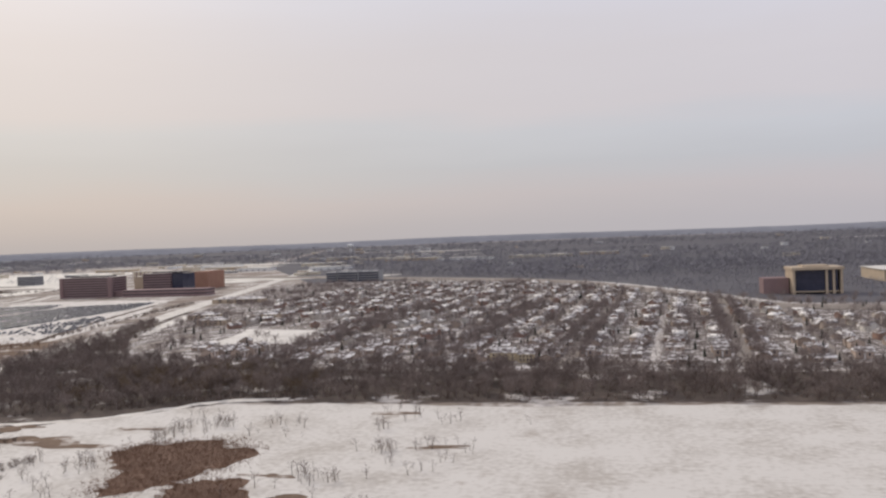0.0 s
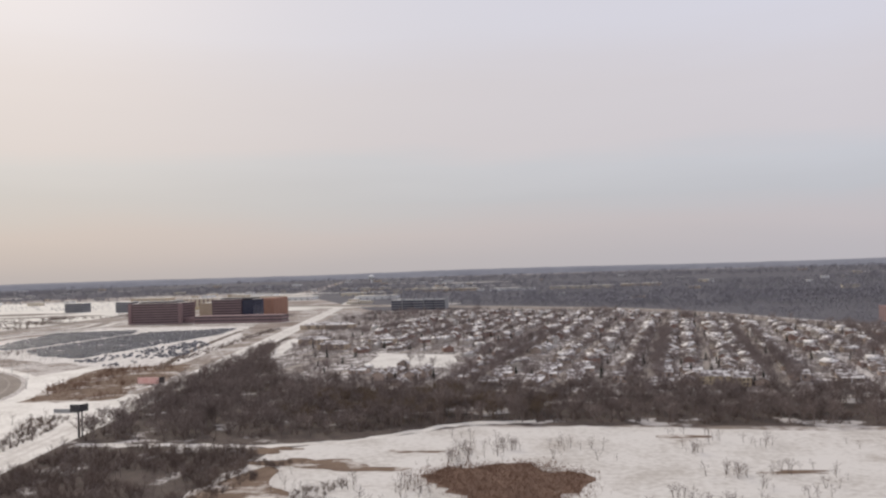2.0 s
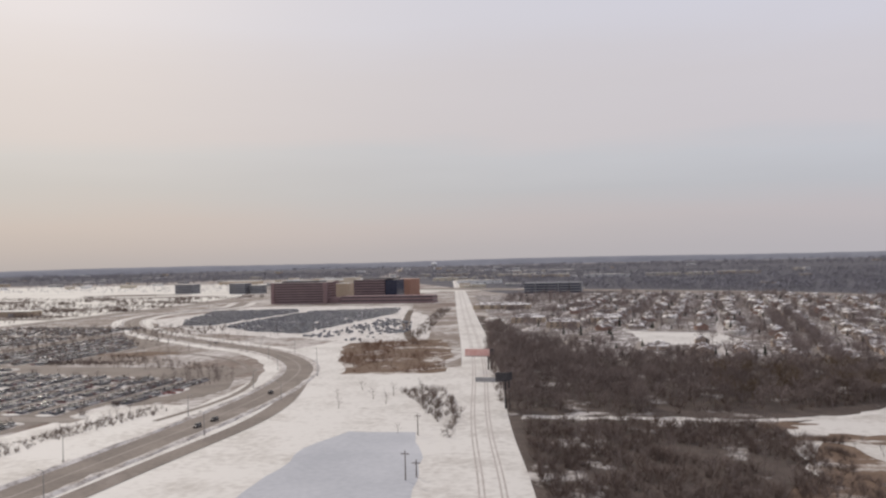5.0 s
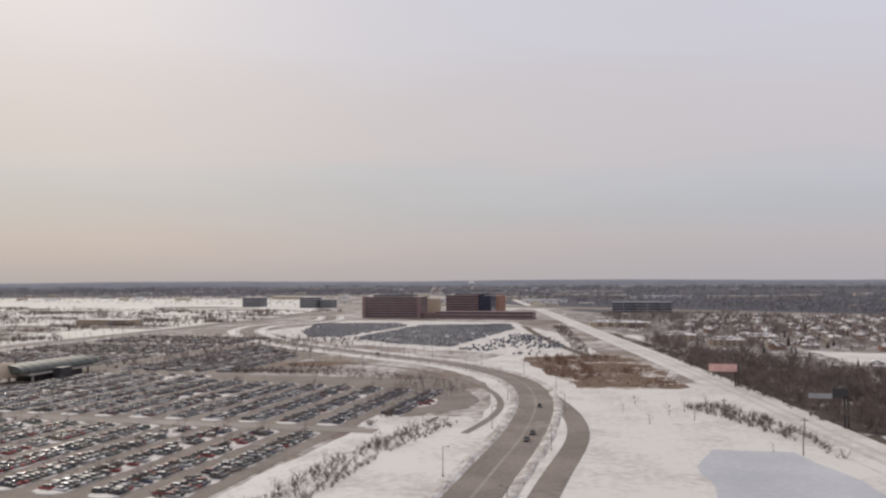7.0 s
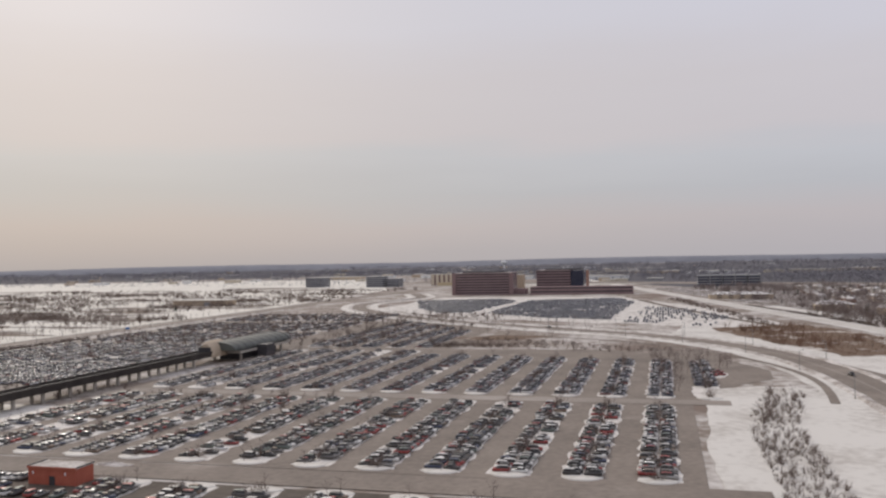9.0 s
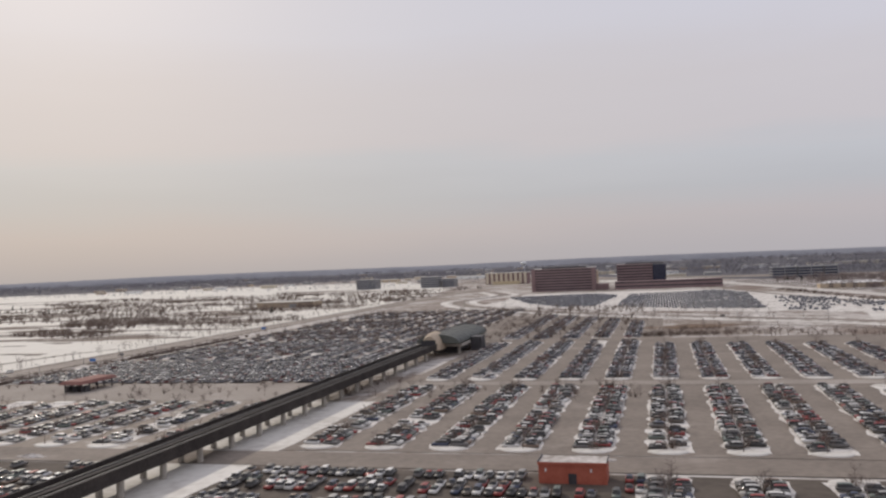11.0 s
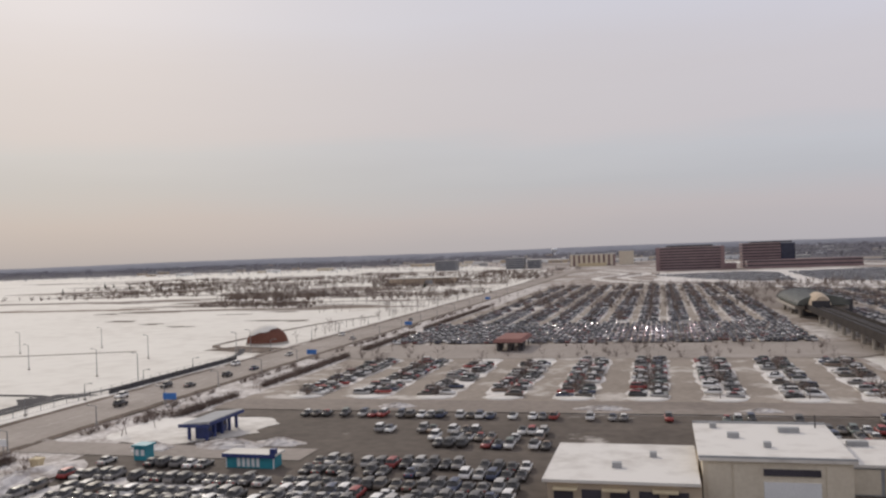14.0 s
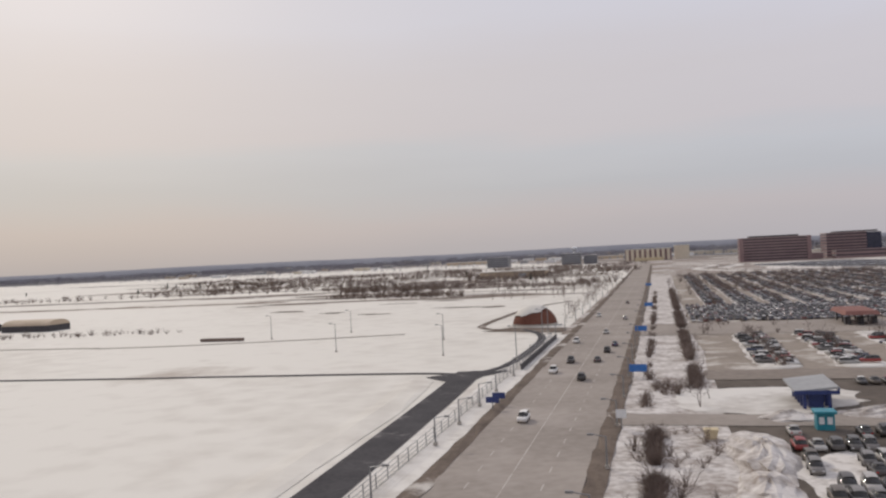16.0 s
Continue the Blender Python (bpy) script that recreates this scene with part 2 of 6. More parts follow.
# dark far floor, shifted from brown to bluish grey as painted haze
M_hazefloor = mat("hazed_woodland_floor", (0.10, 0.096, 0.106), (0.15, 0.143, 0.15), 0.012, 0.95, fine=6, c=(0.45, 0.43, 0.42), cscale=0.006, cspread=(0.74, 0.80))
M_farwall = palette_mat("house_walls", [(0.42, 0.34, 0.28), (0.55, 0.50, 0.44), (0.30, 0.19, 0.15), (0.62, 0.59, 0.55), (0.36, 0.30, 0.26)], 0.85)
CAR_COLOURS = [(0.055, 0.048, 0.044), (0.09, 0.082, 0.076), (0.18, 0.167, 0.155), (0.38, 0.36, 0.335), (0.68, 0.655, 0.62), (0.24, 0.035, 0.03), (0.05, 0.06, 0.10), (0.11, 0.09, 0.07), (0.045, 0.041, 0.038), (0.15, 0.138, 0.128)]
CAR_WORDS = ["black", "charcoal", "grey", "silver", "white", "red", "dark blue", "bronze", "black", "dark grey"]
M_paint = [mat("car_paint", c, tuple(min(1, v * 1.25) for v in c), 1.5, 0.5, 0.05, fine=5) for c in CAR_COLOURS]
M_paints = palette_mat("car_paints", CAR_COLOURS + [(0.30, 0.285, 0.27), (0.58, 0.56, 0.53), (0.76, 0.74, 0.71), (0.74, 0.72, 0.68), (0.07, 0.065, 0.06), (0.20, 0.14, 0.10), (0.30, 0.05, 0.04), (0.13, 0.15, 0.13)], 0.55, 0.05, 0.16)
M_packed = palette_mat("packed_car_paints", [(0.05, 0.047, 0.05), (0.09, 0.085, 0.09), (0.16, 0.152, 0.16), (0.30, 0.29, 0.30), (0.06, 0.062, 0.085), (0.11, 0.105, 0.125), (0.55, 0.53, 0.52), (0.20, 0.19, 0.20), (0.16, 0.05, 0.045), (0.70, 0.68, 0.66)], 0.55, 0.05, 0.16)
for m_ in M_paint:
    b_ = m_.node_tree.nodes["Principled BSDF"]
    b_.inputs["Coat Weight"].default_value, b_.inputs["Coat Roughness"].default_value = 0.16, 0.05
M_stored = palette_mat("stored_car_paints", [(0.15, 0.15, 0.18), (0.24, 0.24, 0.27), (0.10, 0.10, 0.13), (0.38, 0.38, 0.39), (0.06, 0.06, 0.085), (0.46, 0.45, 0.45), (0.10, 0.11, 0.16)], 0.3, 0.2)
M_carglass = mat("car_glass", (0.02, 0.018, 0.016), (0.035, 0.031, 0.028), 1.0, 0.06, fine=4)
M_dustyglass = mat("dusty_car_glass", (0.035, 0.034, 0.038), (0.06, 0.058, 0.064), 1.0, 0.45, fine=4)
M_lamp_red = mat("tail_light", (0.35, 0.02, 0.02), (0.45, 0.04, 0.03), 2.0, 0.3)
M_lamp_clear = mat("headlight", (0.55, 0.55, 0.55), (0.7, 0.7, 0.7), 2.0, 0.2)

# ---- mesh helpers ----
class Geo:
    """Collects faces for one mesh."""

    def __init__(self):
        self.v, self.f, self.m, self.smooth = [], [], [], False

    def add(self, verts, faces, mi=0):
        k = len(self.v)
        self.v += [tuple(p) for p in verts]
        self.f += [tuple(i + k for i in f) for f in faces]
        self.m += [mi] * len(faces)
        return self

    def box(self, x0, x1, y0, y1, z0, z1, mi=0):
        vs = [(x, y, z) for z in (z0, z1) for x, y in ((x0, y0), (x1, y0), (x1, y1), (x0, y1))]
        return self.add(vs, [(3, 2, 1, 0), (4, 5, 6, 7), (0, 1, 5, 4), (1, 2, 6, 5), (2, 3, 7, 6), (3, 0, 4, 7)], mi)

    def rod(self, p, q, r0, r1, n=6, mi=0):
        p, q = Vector(p), Vector(q)
        d = (q - p).normalized()
        a = d.orthogonal().normalized()
        b = d.cross(a)
        vs = []
        for c, r in ((p, r0), (q, r1)):
            vs += [c + (a * math.cos(2 * math.pi * i / n) + b * math.sin(2 * math.pi * i / n)) * r for i in range(n)]
        fs = [(i, (i + 1) % n, n + (i + 1) % n, n + i) for i in range(n)] + [tuple(range(n))[::-1], tuple(range(n, 2 * n))]
        return self.add(vs, fs, mi)

    def loft(self, rings, mi=0, caps=True):
        n = len(rings[0])
        vs = [p for r in rings for p in r]
        fs = [(j * n + i, j * n + (i + 1) % n, (j + 1) * n + (i + 1) % n, (j + 1) * n + i) for j in range(len(rings) - 1) for i in range(n)]
        if caps:
            fs += [tuple(range(n))[::-1], tuple(range((len(rings) - 1) * n, len(rings) * n))]
        return self.add(vs, fs, mi)

    def mesh(self, name, mats):
        me = bpy.data.meshes.new(name)
        me.from_pydata(self.v, [], self.f)
        for m in mats if isinstance(mats, (list, tuple)) else [mats]:
            me.materials.append(m)
        if any(self.m):
            me.polygons.foreach_set("material_index", self.m)
        if self.smooth:
            me.polygons.foreach_set("use_smooth", [True] * len(self.f))
        me.update()
        return me


def part(name, geo, material, parent, label="", at=None):
    ob = new(name, geo.mesh(name, material) if isinstance(geo, Geo) else geo)
    ob.parent = parent
    if at is not None:
        ob.matrix_basis = at
    if label:
        ob["label"] = label
    return ob


def thing(name, label, category, m=None, group="", kind=""):
    ob = new(name)
    ob.empty_display_size = 0.3
    if m is not None:
        ob.matrix_basis = m
    return tagged(ob, label, category, group, kind)


def stuff_np(name, verts, tris, mats, label, category, mat_index=None, kind="stuff", smooth=False):
    """One mesh from arrays of vertices and triangles."""
    me = bpy.data.meshes.new(name)
    verts, tris = np.asarray(verts, np.float32), np.asarray(tris, np.int32)
    me.vertices.add(len(verts))
    me.vertices.foreach_set("co", verts.ravel())
    me.loops.add(tris.size)
    me.loops.foreach_set("vertex_index", tris.ravel())
    me.polygons.add(len(tris))
    me.polygons.foreach_set("loop_start", np.arange(0, tris.size, 3, dtype=np.int32))
    for m in mats if isinstance(mats, (list, tuple)) else [mats]:
        me.materials.append(m)
    if mat_index is not None:
        me.polygons.foreach_set("material_index", np.asarray(mat_index, np.int32))
    if smooth:
        me.polygons.foreach_set("use_smooth", [True] * len(tris))
    me.update(calc_edges=True)
    me.validate()
    return tagged(new(name, me), label, category, kind=kind)


def scatter(templates, places, rng):
    """Copies of template meshes (vertices, triangles, material indices) at rows of x, y, z, size, joined into arrays."""
    V, T, I, k = [], [], [], 0
    for x, y, z, s in places:
        v, t, mi = templates[rng.integers(len(templates))]
        a = rng.uniform(0, 6.283)
        c, n = math.cos(a) * s, math.sin(a) * s
        w = v * (s * rng.uniform(0.85, 1.2))
        w = np.stack([v[:, 0] * c - v[:, 1] * n + x, v[:, 0] * n + v[:, 1] * c + y, w[:, 2] + z], 1)
        V.append(w), T.append(t + k), I.append(mi)
        k += len(v)
    return np.concatenate(V), np.concatenate(T), np.concatenate(I)


def smooth_line(pts, step=8.0):
    """A Catmull-Rom line through the points."""
    P = [np.array(p, float) for p in pts]
    P = [2 * P[0] - P[1]] + P + [2 * P[-1] - P[-2]]
    out = []
    for a, b, c, d in zip(P, P[1:], P[2:], P[3:]):
        n = max(2, int(np.linalg.norm(c - b) / step))
        for i in range(n):
            t = i / n
            out.append(0.5 * (2 * b + (c - a) * t + (2 * a - 5 * b + 4 * c - d) * t * t + (3 * b - a - 3 * c + d) * t ** 3))
    out.append(P[-2])
    return np.array(out)


def ribbon_geo(pts, offs, zs, step=8.0, jitter=0.0, seed=1):
    """A strip along a line; offs: offsets to its right, zs: heights at them."""
    L = smooth_line(pts, step)
    d = np.gradient(L, axis=0)
    d /= np.linalg.norm(d, axis=1)[:, None]
    nrm = np.stack([d[:, 1], -d[:, 0]], 1)
    rng = np.random.default_rng(seed)
    g, n = Geo(), len(offs)
    vs = []
    for p, q in zip(L, nrm):
        for j, (o, z) in enumerate(zip(offs, zs)):
            e = rng.uniform(-jitter, jitter)
            vs.append((p[0] + q[0] * (o + e), p[1] + q[1] * (o + e), z * (1 + (rng.uniform(-0.5, 0.5) if jitter and z > 0.1 else 0))))
    fs = [(i * n + j, i * n + j + 1, (i + 1) * n + j + 1, (i + 1) * n + j) for i in range(len(L) - 1) for j in range(n - 1)]
    return g.add(vs, [f[::-1] for f in fs])


def setting(name, geo, material, label, category):
    return tagged(new(name, geo.mesh(name, material)), label, category, kind="structure")


def patch_geo(cx, cy, rx, ry, z, seed, n=40, rough=0.25):
    """A flat patch with an uneven outline."""
    rng = np.random.default_rng(seed)
    ph = rng.uniform(0, 6.28, 5)
    vs = [(cx, cy, z)]
    for i in range(n):
        a = 2 * math.pi * i / n
        k = 1 + rough * sum(math.sin((j + 2) * a + ph[j]) / (j + 1.5) for j in range(5)) + rng.uniform(-0.06, 0.06)
        vs.append((cx + rx * k * math.cos(a), cy + ry * k * math.sin(a), z))
    return Geo().add(vs, [(0, i + 1, (i + 1) % n + 1) for i in range(n)])


def poly_geo(pts, z, rough=0.0, step=5.0):
    """A flat sheet; rough: how far its outline wanders, in metres."""
    if rough:
        r = np.random.default_rng(int(abs(pts[0][0] * 3 + pts[0][1])))
        out = []
        for (x0, y0), (x1, y1) in zip(pts, pts[1:] + pts[:1]):
            n = max(1, min(60, int(math.hypot(x1 - x0, y1 - y0) / step)))
            dx, dy = (y1 - y0) / math.hypot(x1 - x0, y1 - y0), -(x1 - x0) / math.hypot(x1 - x0, y1 - y0)
            e = 0.0
            for k in range(n):
                e = 0.6 * e + r.uniform(-rough, rough)
                f = e if 0 < k < n - 1 else 0.0
                out.append((x0 + (x1 - x0) * k / n + dx * f, y0 + (y1 - y0) * k / n + dy * f))
        pts = out
    return Geo().add([(x, y, z) for x, y in pts], [tuple(range(len(pts)))])


# ---- large structure ----
RNG = np.random.default_rng(7)
g = Geo()
NX = 24
xs = np.linspace(-5600, 5000, NX)
ys = np.linspace(-3000, 5600, NX)
g.add([(x, y, 0) for y in ys for x in xs], [(j * NX + i, j * NX + i + 1, (j + 1) * NX + i + 1, (j + 1) * NX + i) for j in range(NX - 1) for i in range(NX - 1)])
setting("ground", g, M_ground, "flat winter ground, patchy snow over brown grass", "ground")

# far ridge of woods that closes the view, its blue-grey standing in for haze
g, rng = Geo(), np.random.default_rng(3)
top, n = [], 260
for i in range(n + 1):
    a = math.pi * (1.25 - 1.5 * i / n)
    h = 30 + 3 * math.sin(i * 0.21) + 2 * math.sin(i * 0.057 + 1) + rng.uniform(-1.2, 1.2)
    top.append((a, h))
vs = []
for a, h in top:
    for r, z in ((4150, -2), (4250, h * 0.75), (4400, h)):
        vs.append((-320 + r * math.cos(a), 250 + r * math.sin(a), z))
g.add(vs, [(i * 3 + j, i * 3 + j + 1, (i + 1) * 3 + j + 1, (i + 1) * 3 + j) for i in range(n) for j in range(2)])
setting("backdrop", g, M_backdrop, "low wooded ridge along the horizon, coloured blue-grey for haze", "distant woods")

setting("snow_field", poly_geo([(-178, 30), (420, 30), (420, 235), (120, 240), (-20, 236), (-64, 239), (-118, 238), (-145, 218), (-168, 205), (-172, 150)], 0.03, 1.2), M_field, "open snow field with scattered saplings and reeds", "snow field")
setting("airfield", poly_geo([(-3000, -400), (-631, -400), (-631, 560), (-660, 900), (-900, 1500), (-3000, 1500)], 0.03), M_airfield, "open snow-covered airfield grounds", "snow field")
setting("woodland_floor", poly_geo([(-225, 60), (-172, 60), (-165, 205), (-118, 240), (-64, 241), (120, 242), (420, 240), (420, 300), (5, 292), (-125, 303), (-214, 328), (-262, 415), (-300, 560), (-310, 560), (-255, 330), (-231, 200), (-214, 128)], 0.036, 1.3), M_woodfloor, "brown leaf-strewn woodland floor with snow patches", "woodland floor")
setting("suburb_ground", poly_geo([(5, 294), (420, 302), (460, 560), (250, 600), (52, 640), (-38, 790), (-178, 880), (-370, 880), (-300, 575), (-258, 420), (-212, 330), (-124, 305)], 0.042, 1.5), M_suburbground, "snowy gardens and bare soil between houses", "gardens")
setting("wood_path", ribbon_geo([(-226, 208), (-196, 209), (-168, 210), (-145, 219), (-122, 241), (-100, 246)], (-2.0, -0.7, 0.7, 2.0), (0.05, 0.06, 0.06, 0.05), 3, jitter=1.3), M_snow, "snowy path along the woodland's edge", "path")
srng = np.random.default_rng(61)
for i in range(64):
    y = 330 + 680 * srng.uniform() ** 1.1
    x = -665 - (y - 230) * srng.uniform(-0.02, 0.95)
    setting(f"scrub_patch_{i + 1}", patch_geo(x, y, srng.uniform(10, 40) * (0.5 + y / 600), srng.uniform(3, 8) * (0.4 + y / 400), 0.05 + i * 0.0009, i + 100, rough=0.45), M_scrub, "brown scrub showing through snow", "scrub")
for i in range(9):
    y = srng.uniform(214, 335)
    x = -655 - (y - 190) * srng.uniform(0.05, 1.0)
    setting(f"grass_streak_{i + 1}", patch_geo(x, y, srng.uniform(3, 8), srng.uniform(1.0, 3.2), 0.11 + i * 0.0009, i + 300, rough=0.5), M_scrub, "brown grass showing through airfield snow", "scrub")
setting("dry_meadow", poly_geo([(-264, 288), (-284, 279), (-301, 279), (-316, 318), (-332, 366), (-334, 384), (-303, 396), (-296, 404), (-282, 372)], 0.064, 1.8), M_drygrass, "brown dry grass beside the snowed track", "meadow")
setting("track_verge", poly_geo([(-345, 60), (-209, 60), (-223, 130), (-239, 205), (-257, 298), (-300, 298), (-318, 390), (-345, 420), (-350, 340), (-322, 300), (-318, 240), (-322, 190)], 0.05, 1.2), M_snow, "snow bank between the boulevard and the track", "snow verge")
setting("pond", poly_geo([(-258, 84), (-264, 120), (-266, 145), (-268, 168), (-264, 186), (-248, 187), (-240, 163), (-234, 130), (-230, 84)], 0.07, 0.7), M_ice, "frozen grey pond under thin snow", "pond")

TRACK = [(-190, -20), (-219, 128), (-235, 201), (-262, 338), (-321, 600), (-416, 1025), (-520, 1480)]
setting("snowed_track", ribbon_geo(TRACK, (-6.8, -3, 0, 3, 6.8), (0.09, 0.14, 0.16, 0.14, 0.09)), M_snow, "straight snow-covered service track", "road")
for i, o in enumerate((-2.6, -1.7, 1.2, 2.1)):
    setting(f"wheel_rut_{i + 1}", ribbon_geo(TRACK, (o - 0.16, o + 0.16), (0.175, 0.175)), M_rail, "trodden wheel rut in the track's snow", "rut")

BOULEVARD = [(-305, -60), (-305.2, 60), (-305.2, 150), (-305.6, 200), (-310, 248), (-321, 291), (-341, 325), (-364, 350), (-395, 373), (-429, 398), (-468, 428), (-512, 474), (-545, 518), (-566, 560), (-576, 612), (-560, 690), (-590, 780)]
setting("boulevard_verge", ribbon_geo(BOULEVARD, (-13, -11, 11, 13), (0.06, 0.08, 0.08, 0.06), jitter=0.8), M_snow, "snowy verge along the curving boulevard", "snow verge")
setting("boulevard", ribbon_geo(BOULEVARD, (-5.0, 5.0), (0.12, 0.12)), M_boulevard, "salt-streaked curving asphalt boulevard", "road")
setting("boulevard_centre_strip", ribbon_geo(BOULEVARD, (-0.35, 0.35), (0.128, 0.128)), M_asphalt, "pale salt strip between the lanes", "road marking")
for i, o in enumerate((-6.3, 6.3)):
    setting(f"boulevard_bank_{i + 1}", ribbon_geo(BOULEVARD, (o - 1.3, o - 0.5, o + 0.5, o + 1.3), (0.09, 0.4, 0.45, 0.09), 4, jitter=0.3, seed=i + 4), M_dirtysnow, "ploughed snow bank beside the boulevard", "snow bank")
setting("boulevard_ramp", ribbon_geo([(-319, 192), (-317, 215), (-319, 240), (-328, 268), (-346, 298), (-372, 324), (-400, 340)], (-1.0, 1.0), (0.13, 0.13)), M_boulevard, "narrow salt-grey slip road", "road")
setting("exit_ramp", ribbon_geo([(-313, 276), (-302, 242), (-295.5, 216), (-292.5, 189), (-293.5, 150), (-294, 100), (-294, 20)], (-2.6, 2.6), (0.14, 0.14)), M_boulevard, "narrow salt-grey slip road", "road")
ART_L, ART_R = -627.9, -616.4
setting("arterial_road", ribbon_geo([(-622.2, -200), (-622.2, 300), (-623.6, 620), (-627, 1000)], (-5.8, 5.8), (0.12, 0.12), 30), M_asphalt, "wide straight salt-grey arterial road", "road")
for i, o in enumerate((-2.9, 0.0, 2.9)):
    g = Geo()
    for k in range(90):
        y0 = -20 + k * 5.0
        g.box(-622.2 + o - 0.05, -622.2 + o + 0.05, y0, y0 + (1.7 if o else 4.6), 0.12, 0.127)
    tagged(new("lane_marks", g.mesh("lane_marks", M_rail)), "worn pale lane marks on the arterial road", "road marking", kind="stuff")
for i, (x, w) in enumerate(((ART_L - 0.75, 0.8), (ART_R + 0.9, 0.9))):
    setting(f"dirt_shoulder_{i + 1}", ribbon_geo([(x, -100), (x, 200), (x - 0.6, 400), (x - 3, 800)], (-w, -w * 0.3, w * 0.3, w), (0.13, 0.2, 0.2, 0.13), 3, jitter=0.2, seed=i), M_dirt, "brown frozen dirt shoulder of the road", "road shoulder")
setting("verge_strip", poly_geo([(-614.6, -100), (-604.5, -100), (-604.5, 480), (-617, 480), (-614.8, 200)], 0.07, 0.5), M_dirtysnow, "strip of trodden snow beside the car park", "snow verge")
setting("fence_strip", poly_geo([(-634.5, 20), (-629.3, 20), (-629.3, 172), (-634.5, 172)], 0.065, 0.3), M_snow, "snow strip along the perimeter fence", "snow verge")
setting("entrance_road", poly_geo([(-616.4, 82.6), (-578, 83.0), (-578, 88.2), (-613, 88.4), (-616.4, 90.5)], 0.118, 0.25), M_asphalt, "salted asphalt entrance road", "road")
setting("plaza_snow", patch_geo(-599.5, 97, 10.5, 8.2, 0.09, 31, rough=0.12), M_snow, "snow round the pay shelter", "snow verge")
setting("lot_snow", patch_geo(-588, 64, 13, 11, 0.09, 33, rough=0.15), M_rowsnow, "trodden snow between parked cars", "snow")
setting("cross_road", poly_geo([(-616.4, 166), (-505, 166), (-485, 186.5), (-340, 187), (-340, 193), (-485, 192), (-616.4, 190)], 0.115), M_asphalt, "salted asphalt cross road between car parks", "road")
setting("front_road", poly_geo([(-605, 110.5), (-340, 112), (-340, 121), (-605, 119)], 0.115), M_boulevard, "salted brown asphalt road along the car park rows", "road")

setting("access_road", ribbon_geo([(-634, -60), (-634.6, 20), (-635.8, 60), (-636.9, 92), (-637.6, 108), (-638.4, 121)], (-2.0, 2.0), (0.1, 0.1), 4), M_wetroad, "dark wet perimeter road through snow", "road")
setting("access_lane", ribbon_geo([(-637, 117), (-643, 119.2), (-652, 119.5), (-680, 118.6), (-720, 117.2), (-900, 115), (-1200, 112)], (-0.75, 0.75), (0.104, 0.104), 4), M_wetroad, "narrow dark lane through the snow", "road")
setting("mound_edge", ribbon_geo([(-640.2, 40), (-640.8, 70), (-641.4, 95), (-643.5, 112)], (-3.2, -1.2, 0.8, 1.6), (0.06, 0.22, 0.16, 0.08), 6, jitter=0.12, seed=12), M_airfield, "smooth snow shoulder along the perimeter road", "snow bank")
setting("dome_track", ribbon_geo([(-646, 187), (-652.6, 194), (-652.4, 226), (-649, 262), (-640, 286)], (-1.0, 1.0), (0.1, 0.1), 5), M_dirt, "dark ploughed lane behind the salt store", "road")
setting("access_stub", poly_geo([(-644, 115.5), (-636.5, 108), (-635.5, 116), (-632.2, 121), (-638, 121.6)], 0.105), M_wetroad, "dark wet road stub by the fence", "road")
setting("dome_lane", ribbon_geo([(-640, 117), (-635.5, 122), (-633.6, 132), (-633.4, 160), (-636, 176), (-641, 186)], (-0.8, 0.8), (0.1, 0.1), 4), M_wetroad, "dark wet lane to the salt dome", "road")
setting("airfield_lane", ribbon_geo([(-1200, 170), (-790, 168), (-735, 166), (-700, 172), (-668, 182)], (-0.8, 0.8), (0.1, 0.1)), M_asphalt, "narrow airfield lane half under snow", "road")
for i, (y, w, x0, x1) in enumerate(((352, 5, -1500, -780), (425, 8, -1800, -800))):
    setting(f"taxiway_{i + 1}", ribbon_geo([(x0, y + 30), ((x0 + x1) / 2, y + 8), (x1, y)], (-w, -w * 0.3, w * 0.3, w), (0.09, 0.09, 0.09, 0.09), 14, jitter=2.0, seed=i), M_drygrass if i == 0 else M_scrub, "distant airfield strip half under snow", "taxiway")
setting("dome_apron", poly_geo([(-650, 183), (-631, 177), (-631, 188), (-645, 192)], 0.08, 0.7), M_dirt, "ploughed asphalt apron by the salt store", "apron")

# car park surfaces
LOTS = (("car_park_1", -604.5, -340, 20, 110.4), ("car_park_2", -604.5, -506, 119, 166), ("car_park_3", -604.5, -506, 190, 490), ("car_park_4", -490, -348, 121, 190), ("car_park_5", -490, -337, 190, 292), ("car_park_6", -506, -430, 292, 420))
# car parks 4 to 6: darker asphalt imitates the sun's angle and haze there
for nm, x0, x1, y0, y1 in LOTS:
    setting(nm, poly_geo([(x0, y0), (x1, y0), (x1, y1), (x0, y1)], 0.06), M_darklot if nm == "car_park_1" else (M_boulevard if nm[-1] in "456" else M_lot), "salt-stained asphalt car park surface", "car park")
setting("snow_wedge", poly_geo([(-347, 100), (-317, 100), (-317, 200), (-322, 214), (-332, 215), (-345, 208)], 0.085, 0.8), M_snow, "untouched snow wedge at the car park's edge", "snow verge")
setting("car_park_loop", poly_geo([(-348, 214), (-336, 217), (-327, 228), (-326, 244), (-333, 262), (-342, 280), (-356, 300), (-366, 292), (-348, 280)], 0.078, 0.3), M_boulevard, "rounded asphalt end of the car park", "car park")
setting("loop_island", patch_geo(-340.5, 236, 3.2, 7.5, 0.09, 77, rough=0.12), M_rowsnow, "snowy island in the car park's loop", "snow verge")
